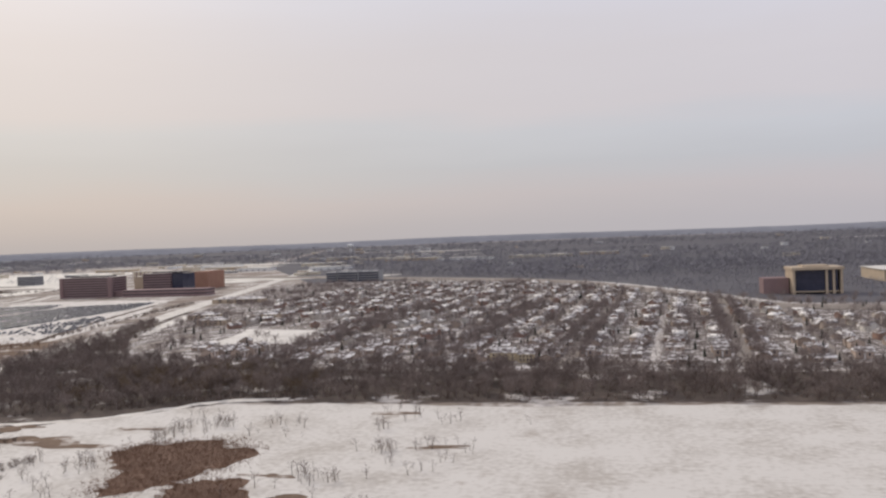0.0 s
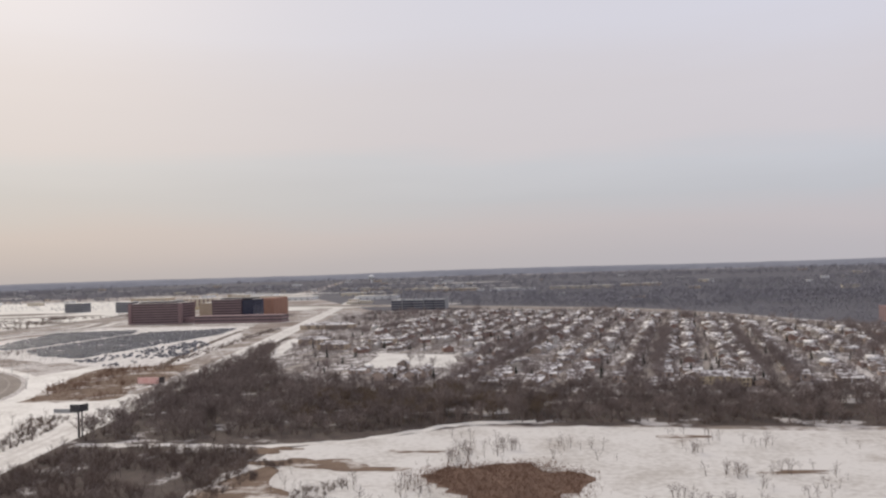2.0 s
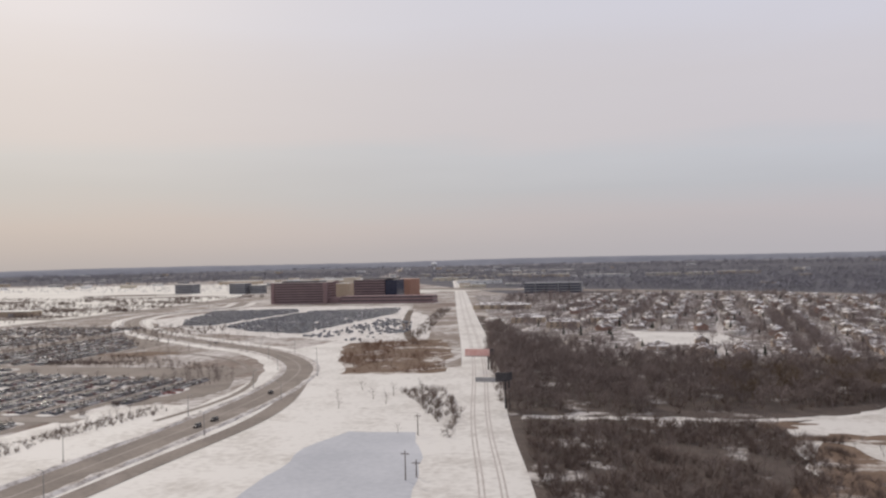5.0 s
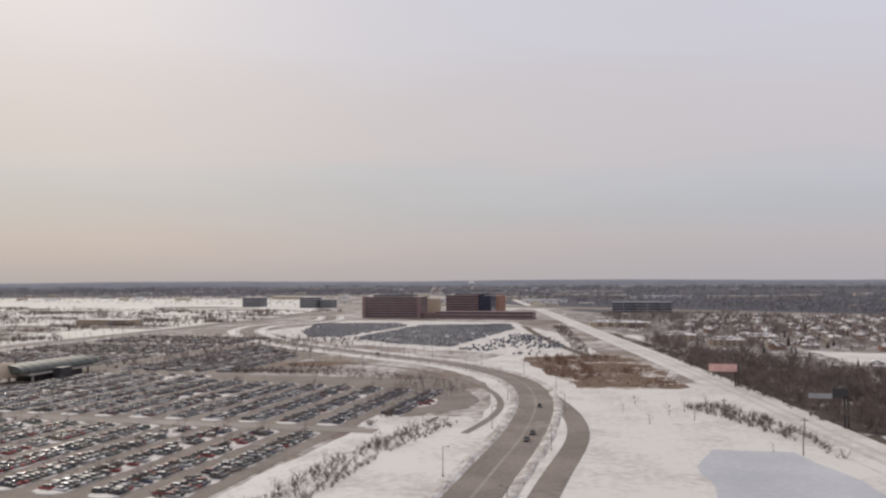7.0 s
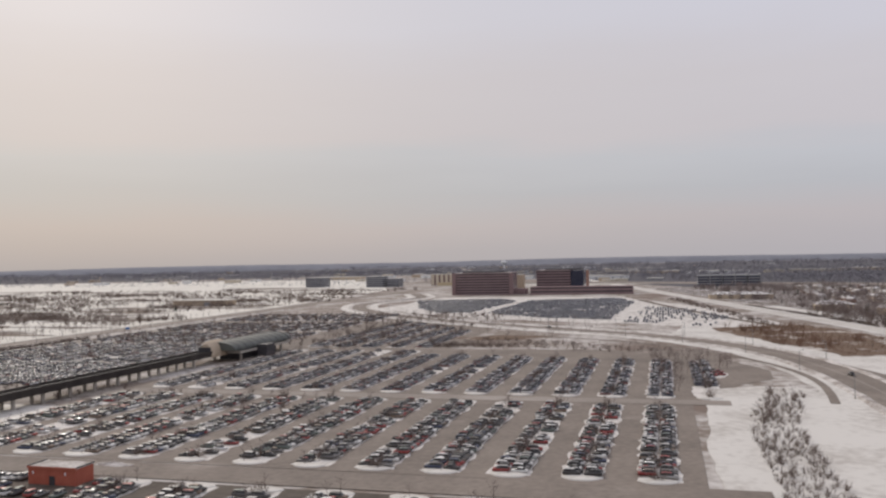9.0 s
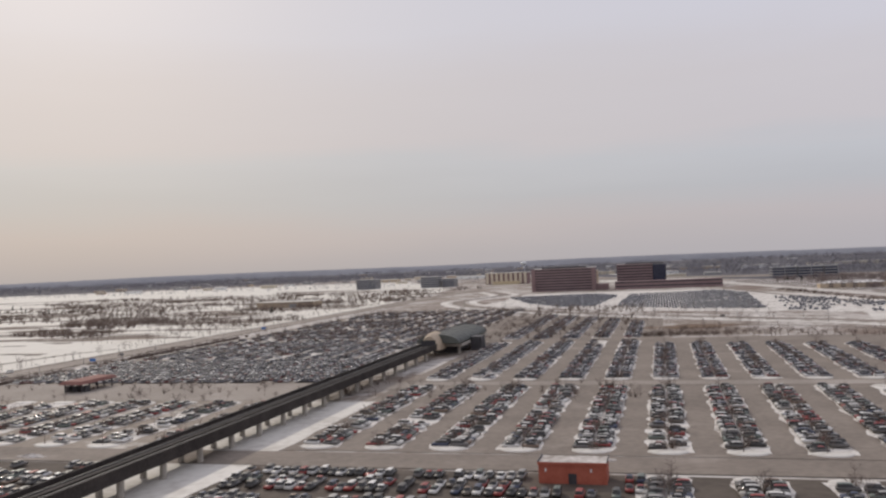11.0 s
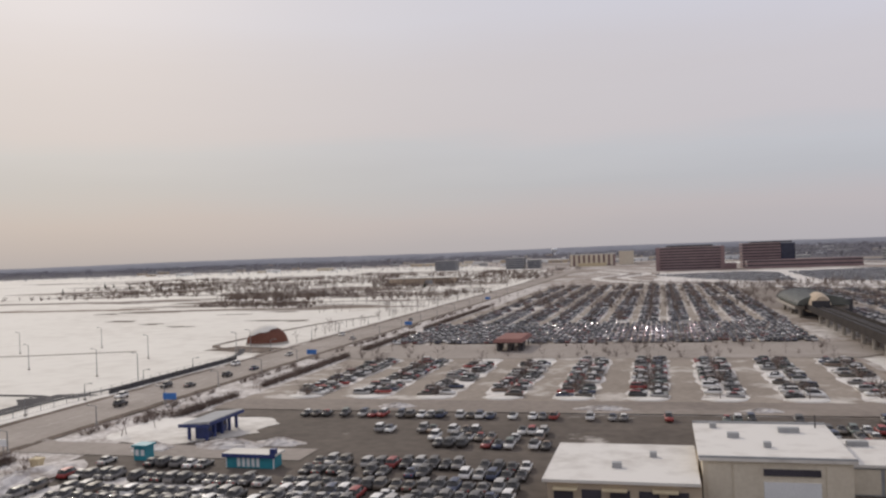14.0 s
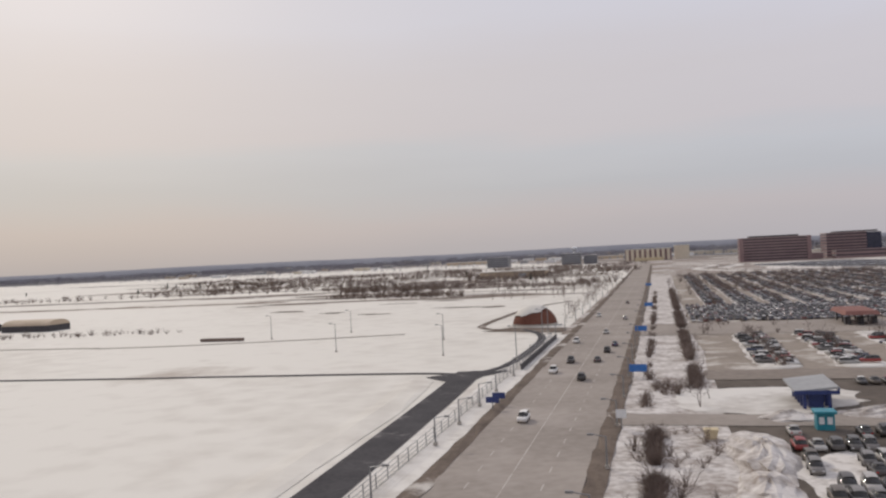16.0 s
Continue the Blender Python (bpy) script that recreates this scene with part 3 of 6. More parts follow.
setting("track_ditch", ribbon_geo([(-372, 632), (-344, 520), (-318, 430), (-300, 380)], (-2.4, -0.8, 0.8, 2.4), (0.1, 0.16, 0.16, 0.1), 5, jitter=0.6, seed=9), M_dirt, "dark brown ditch along the service track", "ditch")
setting("guideway_verge", poly_geo([(-505, 20), (-488, 20), (-488, 165), (-505, 165)], 0.085, 0.5), M_snow, "snow strip under the elevated guideway", "snow verge")
setting("storage_yard_1", poly_geo([(-490, 488), (-516, 537), (-547, 636), (-478, 660), (-457, 618), (-465, 487)], 0.06, 1.5), M_rowsnow, "asphalt yard packed with stored cars", "car park")
setting("storage_yard_2", poly_geo([(-459, 478), (-456, 630), (-386, 666), (-330, 540), (-300, 400), (-334, 384), (-378, 414), (-416, 442)], 0.056, 1.5), M_rowsnow, "asphalt yard packed with stored cars", "car park")
setting("storage_verge", poly_geo([(-545, 535), (-500, 485), (-440, 440), (-385, 408), (-340, 420), (-362, 560), (-385, 690), (-540, 700)], 0.045, 2.0), M_rowsnow, "snow round the stored car yards", "snow verge")
setting("highway", ribbon_geo([(-700, 1150), (-420, 1040), (-178, 899), (-38, 793), (52, 627), (105, 512), (250, 480), (600, 450)], (-9, -3, 3, 9), (0.3, 2.2, 2.2, 0.3), 20), M_asphalt, "pale highway on a low bank", "road")
setting("highway_verge", ribbon_geo([(-700, 1170), (-420, 1060), (-170, 919), (-24, 803), (66, 637), (118, 526), (250, 498), (600, 466)], (-6, 6), (0.2, 0.2), 20), M_snow, "snow strip along the highway", "snow verge")

# ---- trees ----
def bare_tree(seed, twigs=110, limbs=9, spread=0.36, far=False):
    """A leafless tree 1 m high: tapered trunk, limbs, branches and thin twigs."""
    r = np.random.default_rng(seed)
    V, T = [], []

    def prism(p, q, a, b, n=3):
        d = q - p
        u = np.cross(d, (0.3, 0.2, 0.9) if abs(d[2]) < 0.8 * np.linalg.norm(d) else (1, 0.2, 0))
        u /= np.linalg.norm(u) + 1e-9
        w = np.cross(d, u)
        w /= np.linalg.norm(w) + 1e-9
        k = len(V)
        for c, s in ((p, a), (q, b)):
            for i in range(n):
                V.append(c + s * (u * math.cos(6.2832 * i / n) + w * math.sin(6.2832 * i / n)))
        for i in range(n):
            j = (i + 1) % n
            T.extend([(k + i, k + j, k + n + j), (k + i, k + n + j, k + n + i)])

    def sliver(p, q, a):
        d = q - p
        u = np.cross(d, r.normal(size=3))
        u *= a / (np.linalg.norm(u) + 1e-9)
        k = len(V)
        V.extend([p - u, p + u, q])
        T.append((k, k + 1, k + 2))

    lean = r.normal(0, 0.03, 2)
    t0, t1, t2 = np.zeros(3), np.array([lean[0], lean[1], 0.33]), np.array([lean[0] * 2.5, lean[1] * 2.5, 0.78])
    prism(t0, t1, 0.026, 0.019, 4)
    if far:
        sliver(t1, t2, 0.012)
    else:
        prism(t1, t2, 0.017, 0.005, 3)
    ends = []
    for i in range(limbs):
        s = 0.22 + 0.55 * (i + r.uniform()) / limbs
        p = t1 * (s / 0.33) if s < 0.33 else t1 + (t2 - t1) * (s - 0.33) / 0.45
        a = i * 2.4 + r.uniform(-0.5, 0.5)
        ln_ = spread * (1.15 - 0.75 * s) * r.uniform(0.75, 1.2)
        q = p + np.array([math.cos(a) * ln_, math.sin(a) * ln_, ln_ * r.uniform(0.75, 1.25)])
        if far:
            sliver(p, q, 0.011)
        else:
            prism(p, q, 0.0075, 0.002, 3)
        ends.append((p, q))
    ends.append((t1, t2 + np.array([0, 0, 0.12])))
    for i in range(twigs):
        p, q = ends[r.integers(len(ends))]
        b = p + (q - p) * r.uniform(0.3, 1.0)
        d = (q - p) / np.linalg.norm(q - p) * 0.7 + r.normal(0, 0.55, 3)
        d[2] = abs(d[2]) * 0.8 + 0.15
        e = b + d / np.linalg.norm(d) * r.uniform(0.08, 0.2)
        sliver(b, e, 0.034 if far else 0.0088)
        if i % 2:
            f = b + (e - b) * 0.55
            d2 = (e - b) + r.normal(0, 0.07, 3)
            sliver(f, f + d2 * 0.9, 0.018 if far else 0.0075)
    V, T = np.array(V), np.array(T)
    return V, T, np.zeros(len(T), int)


def shrub(seed, stems=26):
    """A leafless bush about 1 m high and wide."""
    r = np.random.default_rng(seed)
    V, T = [], []
    for i in range(stems):
        b = r.normal(0, 0.10, 3) * (1, 1, 0)
        d = np.array([r.normal(0, 0.42), r.normal(0, 0.42), r.uniform(0.5, 1.0)])
        e = b + d
        u = np.cross(d, r.normal(size=3))
        u *= 0.028 / np.linalg.norm(u)
        k = len(V)
        V.extend([b - u, b + u, e])
        T.append((k, k + 1, k + 2))
        for j in range(3):
            f = b + d * r.uniform(0.35, 0.85)
            q = f + d * 0.35 + r.normal(0, 0.16, 3)
            k = len(V)
            V.extend([f - u * 0.7, f + u * 0.7, q])
            T.append((k, k + 1, k + 2))
    V = np.array(V)
    V[:, 2] = np.maximum(V[:, 2], 0)
    return V, np.array(T), np.zeros(len(T), int)


def spruce(seed, tiers=9):
    """A conifer 1 m high with drooping tiers of needles."""
    r = np.random.default_rng(seed)
    V, T = [], []
    for j in range(tiers):
        z = 0.08 + 0.86 * j / tiers
        rad = 0.24 * (1 - j / tiers) ** 0.85 + 0.02
        m = 9
        for i in range(m):
            a = 6.283 * (i + r.uniform(-0.35, 0.35)) / m
            w = 0.45
            k = len(V)
            rr = rad * r.uniform(0.7, 1.2)
            V.extend([(0, 0, z + 0.17), (math.cos(a - w) * rr * 0.6, math.sin(a - w) * rr * 0.6, z + 0.03), (math.cos(a) * rr, math.sin(a) * rr, z - r.uniform(0, 0.05)), (math.cos(a + w) * rr * 0.6, math.sin(a + w) * rr * 0.6, z + 0.03)])
            T.extend([(k, k + 1, k + 2), (k, k + 2, k + 3)])
    k = len(V)
    V.extend([(-0.02, -0.02, 0), (0.02, -0.02, 0), (0, 0.025, 0), (0, 0, 0.5)])
    T.extend([(k, k + 1, k + 3), (k + 1, k + 2, k + 3), (k + 2, k, k + 3)])
    return np.array(V), np.array(T), np.zeros(len(T), int)


TREES = [bare_tree(s, 230, 11, 0.44) for s in range(8)]
TREES_THIN = [bare_tree(s + 20, 42, 5, 0.4) for s in range(8)]
TREES_FAR = [bare_tree(s + 40, 20, 5, 0.44, True) for s in range(6)]
for v, t, m in TREES_FAR:
    v[:, :2] *= 2.2
SHRUBS = [shrub(s, 16) for s in range(6)]
REEDS = [shrub(s + 30, 7) for s in range(6)]
SPRUCES = [spruce(s) for s in range(4)]


def fill_poly(poly, count, rng, keep=None):
    """Random places inside a polygon."""
    P = np.array(poly)
    lo, hi = P.min(0), P.max(0)
    out = []
    while len(out) < count:
        q = rng.uniform(lo, hi)
        inside = False
        for (x0, y0), (x1, y1) in zip(poly, poly[1:] + poly[:1]):
            if (y0 > q[1]) != (y1 > q[1]) and q[0] < (x1 - x0) * (q[1] - y0) / (y1 - y0) + x0:
                inside = not inside
        if inside and (keep is None or keep(*q)):
            out.append(q)
    return out


def trees_stuff(name, templates, material, places, label, category, seed=1):
    rng = np.random.default_rng(seed)
    v, t, i = scatter(templates, places, rng)
    return stuff_np(name, v, t, [material], label, category)


rng = np.random.default_rng(21)
WOOD_A = [(-232, 212), (-196, 214), (-160, 222), (-118, 245), (-64, 243), (30, 244), (120, 246), (300, 244), (300, 292), (60, 290), (5, 290), (-60, 302), (-125, 303), (-205, 324), (-250, 400), (-274, 470), (-282, 470), (-256, 330)]
pl = [(x, y, 0, rng.uniform(3.4, 6.6)) for x, y in fill_poly(WOOD_A, 2100, rng)]
und = [(x, y, 0, rng.uniform(0.9, 2.2)) for x, y in fill_poly(WOOD_A, 2600, rng)]
trees_stuff("understory", SHRUBS, M_brush, und, "leafless brown understory of the wood", "brush", 22)
trees_stuff("woodland", TREES, M_twig, pl, "dense leafless grey-brown woodland", "woodland", 1)
pl = [(x, y, 0, rng.uniform(3.6, 6.0)) for x, y in fill_poly([(-175, 232), (-130, 246), (-95, 250), (-95, 275), (-140, 290), (-178, 280)], 150, rng)]
trees_stuff("willow_stand", TREES, M_twig_warm, pl, "stand of tawny leafless willows", "woodland", 2)
BRUSH_A = [(-212, 60), (-178, 60), (-166, 150), (-163, 180), (-168, 203), (-200, 206), (-226, 204), (-210, 128)]
pl = [(x, y, 0, rng.uniform(1.0, 2.6)) for x, y in fill_poly(BRUSH_A, 1500, rng, lambda x, y: noise.noise((x * 0.05, y * 0.05, 2)) > -0.3)]
pl += [(x, y, 0, rng.uniform(0.5, 1.4)) for x, y in fill_poly([(-180, 90), (-122, 116), (-128, 142), (-136, 176), (-150, 190), (-166, 194)], 1100, rng, lambda x, y: noise.noise((x * 0.07, y * 0.07, 6)) > 0)]
trees_stuff("brush", SHRUBS, M_brush, pl, "tangled leafless brown brush", "brush", 3)
pl = [(x, y, 0, rng.uniform(2.4, 4.2)) for x, y in fill_poly(BRUSH_A, 260, rng)]
pl += [(x, y, 0, rng.uniform(1.2, 2.6)) for x, y in fill_poly([(-178, 90), (-128, 120), (-140, 150), (-150, 182), (-168, 190)], 60, rng)]
trees_stuff("thicket", TREES_THIN, M_twig, pl, "thin leafless trees among brush", "woodland", 4)
pl = [(x, y, 0, rng.uniform(0.8, 1.9)) for x, y in fill_poly([(-303, 400), (-311, 400), (-352, 642), (-342, 645)], 300, rng)]
pl += [(x, y, 0, rng.uniform(0.8, 1.8)) for x, y in fill_poly([(-238, 176), (-246, 200), (-268, 244), (-256, 250), (-243, 215)], 170, rng)]
trees_stuff("ditch_brush", SHRUBS, M_brush, pl, "brown brush along the track's ditch", "brush", 5)
pl = [(x, y, 0, rng.uniform(0.4, 1.0)) for x, y in fill_poly([(-265, 290), (-284, 281), (-301, 281), (-316, 320), (-333, 380), (-303, 395), (-284, 372)], 1200, rng)]
pl += [(x, y, 0, rng.uniform(1.2, 3.0)) for x, y in fill_poly([(-265, 290), (-284, 281), (-301, 281), (-316, 320), (-333, 380), (-303, 395), (-284, 372)], 260, rng, lambda x, y: noise.noise((x * 0.04, y * 0.03, 12)) > 0.02)]
trees_stuff("meadow_brush", REEDS, M_reed, pl, "dry brown weeds on the meadow", "brush", 7)
# reeds in the snow field
pl = [(x, y, 0, rng.uniform(0.3, 0.7)) for x, y in fill_poly([(-121, 182), (-116, 190), (-97, 195), (-84, 185), (-85, 170), (-90, 161), (-99, 150), (-106, 152), (-107, 164)], 4200, rng)]
pl += [(x, y, 0, rng.uniform(0.4, 0.9)) for x, y in fill_poly([(-93, 160), (-78, 163), (-70, 150), (-74, 142), (-88, 142)], 900, rng)]
rim = [(-121, 182), (-116, 190), (-97, 195), (-84, 185), (-85, 170), (-90, 161), (-99, 150), (-106, 152), (-107, 164), (-121, 182)]
for (xa, ya), (xb, yb) in zip(rim, rim[1:]):
    for k in rng.uniform(0, 1, 150):
        pl.append((xa + (xb - xa) * k + rng.normal(0, 2.4), ya + (yb - ya) * k + rng.normal(0, 2.4), 0, rng.uniform(0.3, 0.8)))
trees_stuff("reed_bed", REEDS, M_reed, pl, "rust-brown reed bed in the snow", "reeds", 6)
setting("reed_soil", poly_geo([(-121, 182), (-116, 190), (-97, 195), (-84, 185), (-85, 170), (-90, 161), (-99, 150), (-106, 152), (-107, 164)], 0.045, 2.6, 2.2), M_reedsoil, "brown matted reeds", "reeds")
setting("reed_soil_south", poly_geo([(-93, 160), (-78, 163), (-70, 150), (-74, 142), (-88, 142)], 0.044, 2.0, 2.2), M_reedsoil, "brown matted reeds", "reeds")
for i, (x, y, rx, ry) in enumerate(((-72, 165, 5, 1.6), (-150, 192, 11, 5), (-166, 205, 8, 3), (-60, 150, 6, 2.5), (-40, 190, 7, 1.5), (-128, 205, 6, 1.6))):
    setting(f"field_grass_{i + 1}", patch_geo(x, y, rx, ry, 0.047 + i * 0.0006, 70 + i, rough=0.55), M_drygrass, "brown grass showing through snow", "meadow")
setting("grass_patch", patch_geo(-138, 187, 12, 3, 0.055, 8, rough=0.3), M_drygrass, "brown grass showing through snow", "meadow")
setting("brush_soil", patch_geo(-160, 158, 12, 20, 0.05, 51, rough=0.5), M_drygrass, "brown soil and grass under brush", "woodland floor")
setting("grass_bank", patch_geo(-60, 226, 8, 2, 0.045, 9, rough=0.2), M_drygrass, "brown grass showing through snow", "meadow")

# saplings that stand apart in the field
def tree_thing(name, tmpl, m, label, category, group, mat_=None):
    v, t, _ = tmpl
    me = bpy.data.meshes.new("trunk")
    trunk_t = [tuple(int(a) for a in f) for f in t[:14]]
    crown_t = t[14:]
    nv = int(max(max(f) for f in trunk_t)) + 1
    me.from_pydata([tuple(p) for p in v[:nv]], [], trunk_t)
    me.materials.append(M_bark)
    mc = bpy.data.meshes.new("crown")
    mc.from_pydata([tuple(p) for p in v], [], [tuple(int(a) for a in f) for f in crown_t])
    mc.materials.append(mat_ or M_twig)
    ob = thing(name, label, category, m, group)
    part("trunk", me, None, ob)
    part("crown", mc, None, ob)
    return ob


proto = [tree_thing("sapling", TREES_THIN[i], Matrix.Translation((0, -900 - 5 * i, 0)), "slender leafless sapling standing in snow", "tree", "saplings in the field") for i in range(4)]
centres = fill_poly([(-150, 120), (-20, 130), (-20, 228), (-64, 232), (-118, 230), (-140, 205)], 52, rng, lambda x, y: not (-112 < x < -72 and 148 < y < 186))
centres += fill_poly([(-124, 190), (-117, 206), (-112, 217), (-98, 216), (-104, 204), (-112, 190)], 13, rng) + fill_poly([(-122, 160), (-112, 160), (-114, 176), (-122, 174)], 4, rng) + fill_poly([(-96, 198), (-80, 206), (-82, 216), (-96, 212)], 4, rng)
spots = [(cx + rng.normal(0, 1.6), cy + rng.normal(0, 1.6)) for cx, cy in centres for _ in range(int(rng.integers(2, 8)))]
for i, (x, y) in enumerate(spots):
    s = rng.uniform(1.4, 3.6)
    m = Matrix.Translation((x, y, 0.03)) @ Matrix.Rotation(rng.uniform(0, 6.28), 4, "Z") @ Matrix.Scale(s, 4)
    if i < 4:
        proto[i].matrix_basis = m
    else:
        copy_thing(proto[i % 4], m).scale = (s, s, s)

# ---- suburb ----
def house_parts(w, d, h, rh):
    """Gabled house: wall and roof shapes about its middle."""
    wall = Geo()
    wall.add([(-w, -d, 0), (w, -d, 0), (w, d, 0), (-w, d, 0), (-w, -d, h), (w, -d, h), (w, d, h), (-w, d, h), (-w, 0, h + rh), (w, 0, h + rh)],
             [(0, 1, 5, 4), (2, 3, 7, 6), (1, 2, 6, 9, 5), (3, 0, 4, 8, 7)])
    o, t = 0.28, 0.14
    roof = Geo()
    sl = rh / d
    for s in (-1, 1):
        e = (d + o)
        vs = [(-w - o, 0, h + rh + 0.02), (w + o, 0, h + rh + 0.02), (w + o, s * e, h - sl * o + 0.02), (-w - o, s * e, h - sl * o + 0.02)]
        vs += [(x, y, z + t) for x, y, z in vs]
        roof.add(vs, [(0, 1, 2, 3), (4, 5, 6, 7), (0, 1, 5, 4), (1, 2, 6, 5), (2, 3, 7, 6), (3, 0, 4, 7)])
    return wall, roof


def house(w, d, h, rh):
    ob = thing("house", "small gabled suburban house with a snowy roof", "house", None, "suburban houses")
    wall, roof = house_parts(w, d, h, rh)
    part("wall", wall, M_housewall, ob)
    top = part("roof", roof, M_roofsnow, ob, "snow-covered shingle roof")
    for x in (-w * 0.55, w * 0.5):
        part("window", Geo().box(x - 0.35, x + 0.35, -d - 0.03, -d + 0.02, h * 0.42, h * 0.8), M_glassband, ob)
    part("door", Geo().box(-0.25, 0.25, -d - 0.04, -d + 0.02, 0, h * 0.75), M_white, ob)
    part("chimney", Geo().box(w * 0.3, w * 0.3 + 0.4, 0.1, 0.5, h + rh * 0.5, h + rh + 0.6), M_brick, top)
    return ob


rng = np.random.default_rng(33)
house_places = []
STREETS = [-270, -236, -202, -168, -134, -100, -66, -41, -16, 17, 50, 83, 116, 149, 182, 215, 248, 281, 314]
AVENUES = (-134, -66, -16, 50)      # wider streets between tall trees
for sx in STREETS:
    for j in range(62):
        y = 312 + j * 8.2 + rng.uniform(-2.2, 2.2)
        tilt = 0.09
        for side in (-1, 1):
            x = sx + (y - 316) * tilt + side * (7.6 + rng.uniform(-1.8, 1.8))
            left = -205 - (y - 330) * 0.24 if y > 330 else -190
            right_top = 880 if x < -178 else (880 - (x + 178) * 0.75 if x < -38 else (775 - (x + 38) * 1.75 if x < 52 else max(480, 615 - (x - 52) * 2.3)))
            if x < left + 18 or y > right_top - 14 or x > 330 or rng.uniform() < 0.26 + 0.5 * noise.noise((x * 0.03, y * 0.022, 2.2)):
                continue
            if -212 < x < -150 and 372 < y < 446:
                continue
            if y < 320 and rng.uniform() < 0.5:
                continue
            house_places.append((x, y, rng.uniform(-0.12, 0.12) - tilt + (math.pi / 2 if rng.uniform() < 0.55 else 0), side))
house_places.sort(key=lambda p: p[1])
protos = [house(3.5, 2.7, 1.7, 1.15), house(4.2, 2.6, 1.6, 1.0), house(3.0, 2.5, 2.8, 1.2), house(3.7, 3.0, 1.8, 1.3)]
NEAR_H = 150
for i, (x, y, a, sd) in enumerate(house_places[:NEAR_H]):
    m = Matrix.Translation((x, y, 0.03)) @ Matrix.Rotation(a, 4, "Z")
    if i < 4:
        protos[i].matrix_basis = m
    else:
        copy_thing(protos[int(rng.integers(4))], m)


def geo_arrays(geo):
    v, t, mi = np.array(geo.v, float), [], []
    for f, k in zip(geo.f, geo.m):
        for i in range(1, len(f) - 1):
            t.append((f[0], f[i], f[i + 1]))
            mi.append(k)
    return v, np.array(t), np.array(mi)


far_t = []
for q in ((3.5, 2.7, 1.7, 1.15), (4.2, 2.6, 1.6, 1.0), (3.0, 2.5, 2.8, 1.2)):
    wall, roof = house_parts(*q)
    gg = Geo().add(wall.v, wall.f, 0)
    gg.add(roof.v, roof.f, 1)
    far_t.append(geo_arrays(gg))
v, t, mi = scatter(far_t, [(x, y, 0.03, 1.0) for x, y, a, s in house_places[NEAR_H:]], np.random.default_rng(5))
stuff_np("far_houses", v, t, [M_farwall, M_roofsnow], "rows of snowy suburban houses farther off", "houses", mi)
for i, sx in enumerate(STREETS):
    top = 830 if sx < -120 else (700 if sx < 0 else 520)
    hw = 2.9 if sx in AVENUES else 1.8
    setting(f"street_{i + 1}", ribbon_geo([(sx - 1, 305), (sx + 0.09 * (top - 316), top)], (-hw, hw), (0.07, 0.07), 40), M_asphalt if sx in AVENUES or i % 3 else M_dirtysnow, "narrow snowy residential street", "road")
setting("apartment_lane", ribbon_geo([(-247, 428), (-239, 530), (-231, 628)], (-2.2, 2.2), (0.075, 0.075), 20), M_asphalt, "salted lane past the apartment houses", "road")
setting("apartment_yard", poly_geo([(-266, 424), (-255, 421), (-286, 545), (-295, 548)], 0.076, 0.6), M_snow, "open snowy yard by the apartment houses", "snow field")
setting("playing_field", poly_geo([(-204, 444), (-158, 433), (-150, 378), (-193, 376)], 0.08, 1.2), M_snow, "open snow-covered playing field", "snow field")

SUB = [(-195, 330), (-120, 306), (5, 296), (330, 300), (330, 480), (70, 570), (-38, 770), (-180, 860), (-330, 860), (-285, 560), (-250, 430)]
no_field = lambda x, y: not (-208 < x < -148 and 374 < y < 446)
clumped = lambda x, y: no_field(x, y) and noise.noise((x * 0.03, y * 0.022, 2.2)) > rng.uniform(-0.5, 0.25)
pl = [(x, y, 0, rng.uniform(2.6, 5.4)) for x, y in fill_poly(SUB, 4200, rng, clumped)]
trees_stuff("garden_trees", TREES_THIN, M_gardentwig, pl, "leafless garden trees between houses", "trees", 8)
pl = [(x, y, 0, rng.uniform(2.4, 5.0)) for x, y in fill_poly(SUB, 520, rng, no_field)]
trees_stuff("garden_spruces", SPRUCES, M_spruce, pl, "dark green spruces between houses", "trees", 9)
pl = []
for sx in AVENUES:
    for side in (-1, 1):
        pl += [(sx + side * rng.uniform(3.6, 6.2) + 0.09 * yy, 316 + yy, 0, rng.uniform(4.0, 6.6)) for yy in rng.uniform(-6, 230, 70)]
trees_stuff("street_trees", TREES, M_gardentwig, pl, "tall leafless trees along the streets", "trees", 10)

hub = fill_poly(SUB, 150, rng, no_field)
pl = [(cx + rng.normal(0, 6), cy + rng.normal(0, 10), 0, rng.uniform(3.6, 6.4)) for cx, cy in hub for _ in range(int(rng.integers(3, 9)))]
trees_stuff("garden_crowns", TREES, M_gardentwig, pl, "full leafless crowns in clumps between houses", "trees", 24)
hub = fill_poly(SUB, 110, rng, no_field)
pl = [(cx + rng.normal(0, 5), cy + rng.normal(0, 9), 0, rng.uniform(2.2, 4.6)) for cx, cy in hub for _ in range(int(rng.integers(5, 18)))]
trees_stuff("garden_thickets", SHRUBS, M_gardentwig, pl, "brown leafless tree clumps between houses", "trees", 23)

# far woods and scattered buildings
rng = np.random.default_rng(44)
def far_ok(x, y):
    if y < 1500 and x < -560 - (y - 600) * 0.15:
        return False
    if y < 900 and x < -330:
        return False
    if y < 1000 and -480 < x < -380:
        return False
    return noise.noise((x * 0.0022, y * 0.0016, 3.1)) > (-0.28 if x > -350 else 0.02)
pl = []
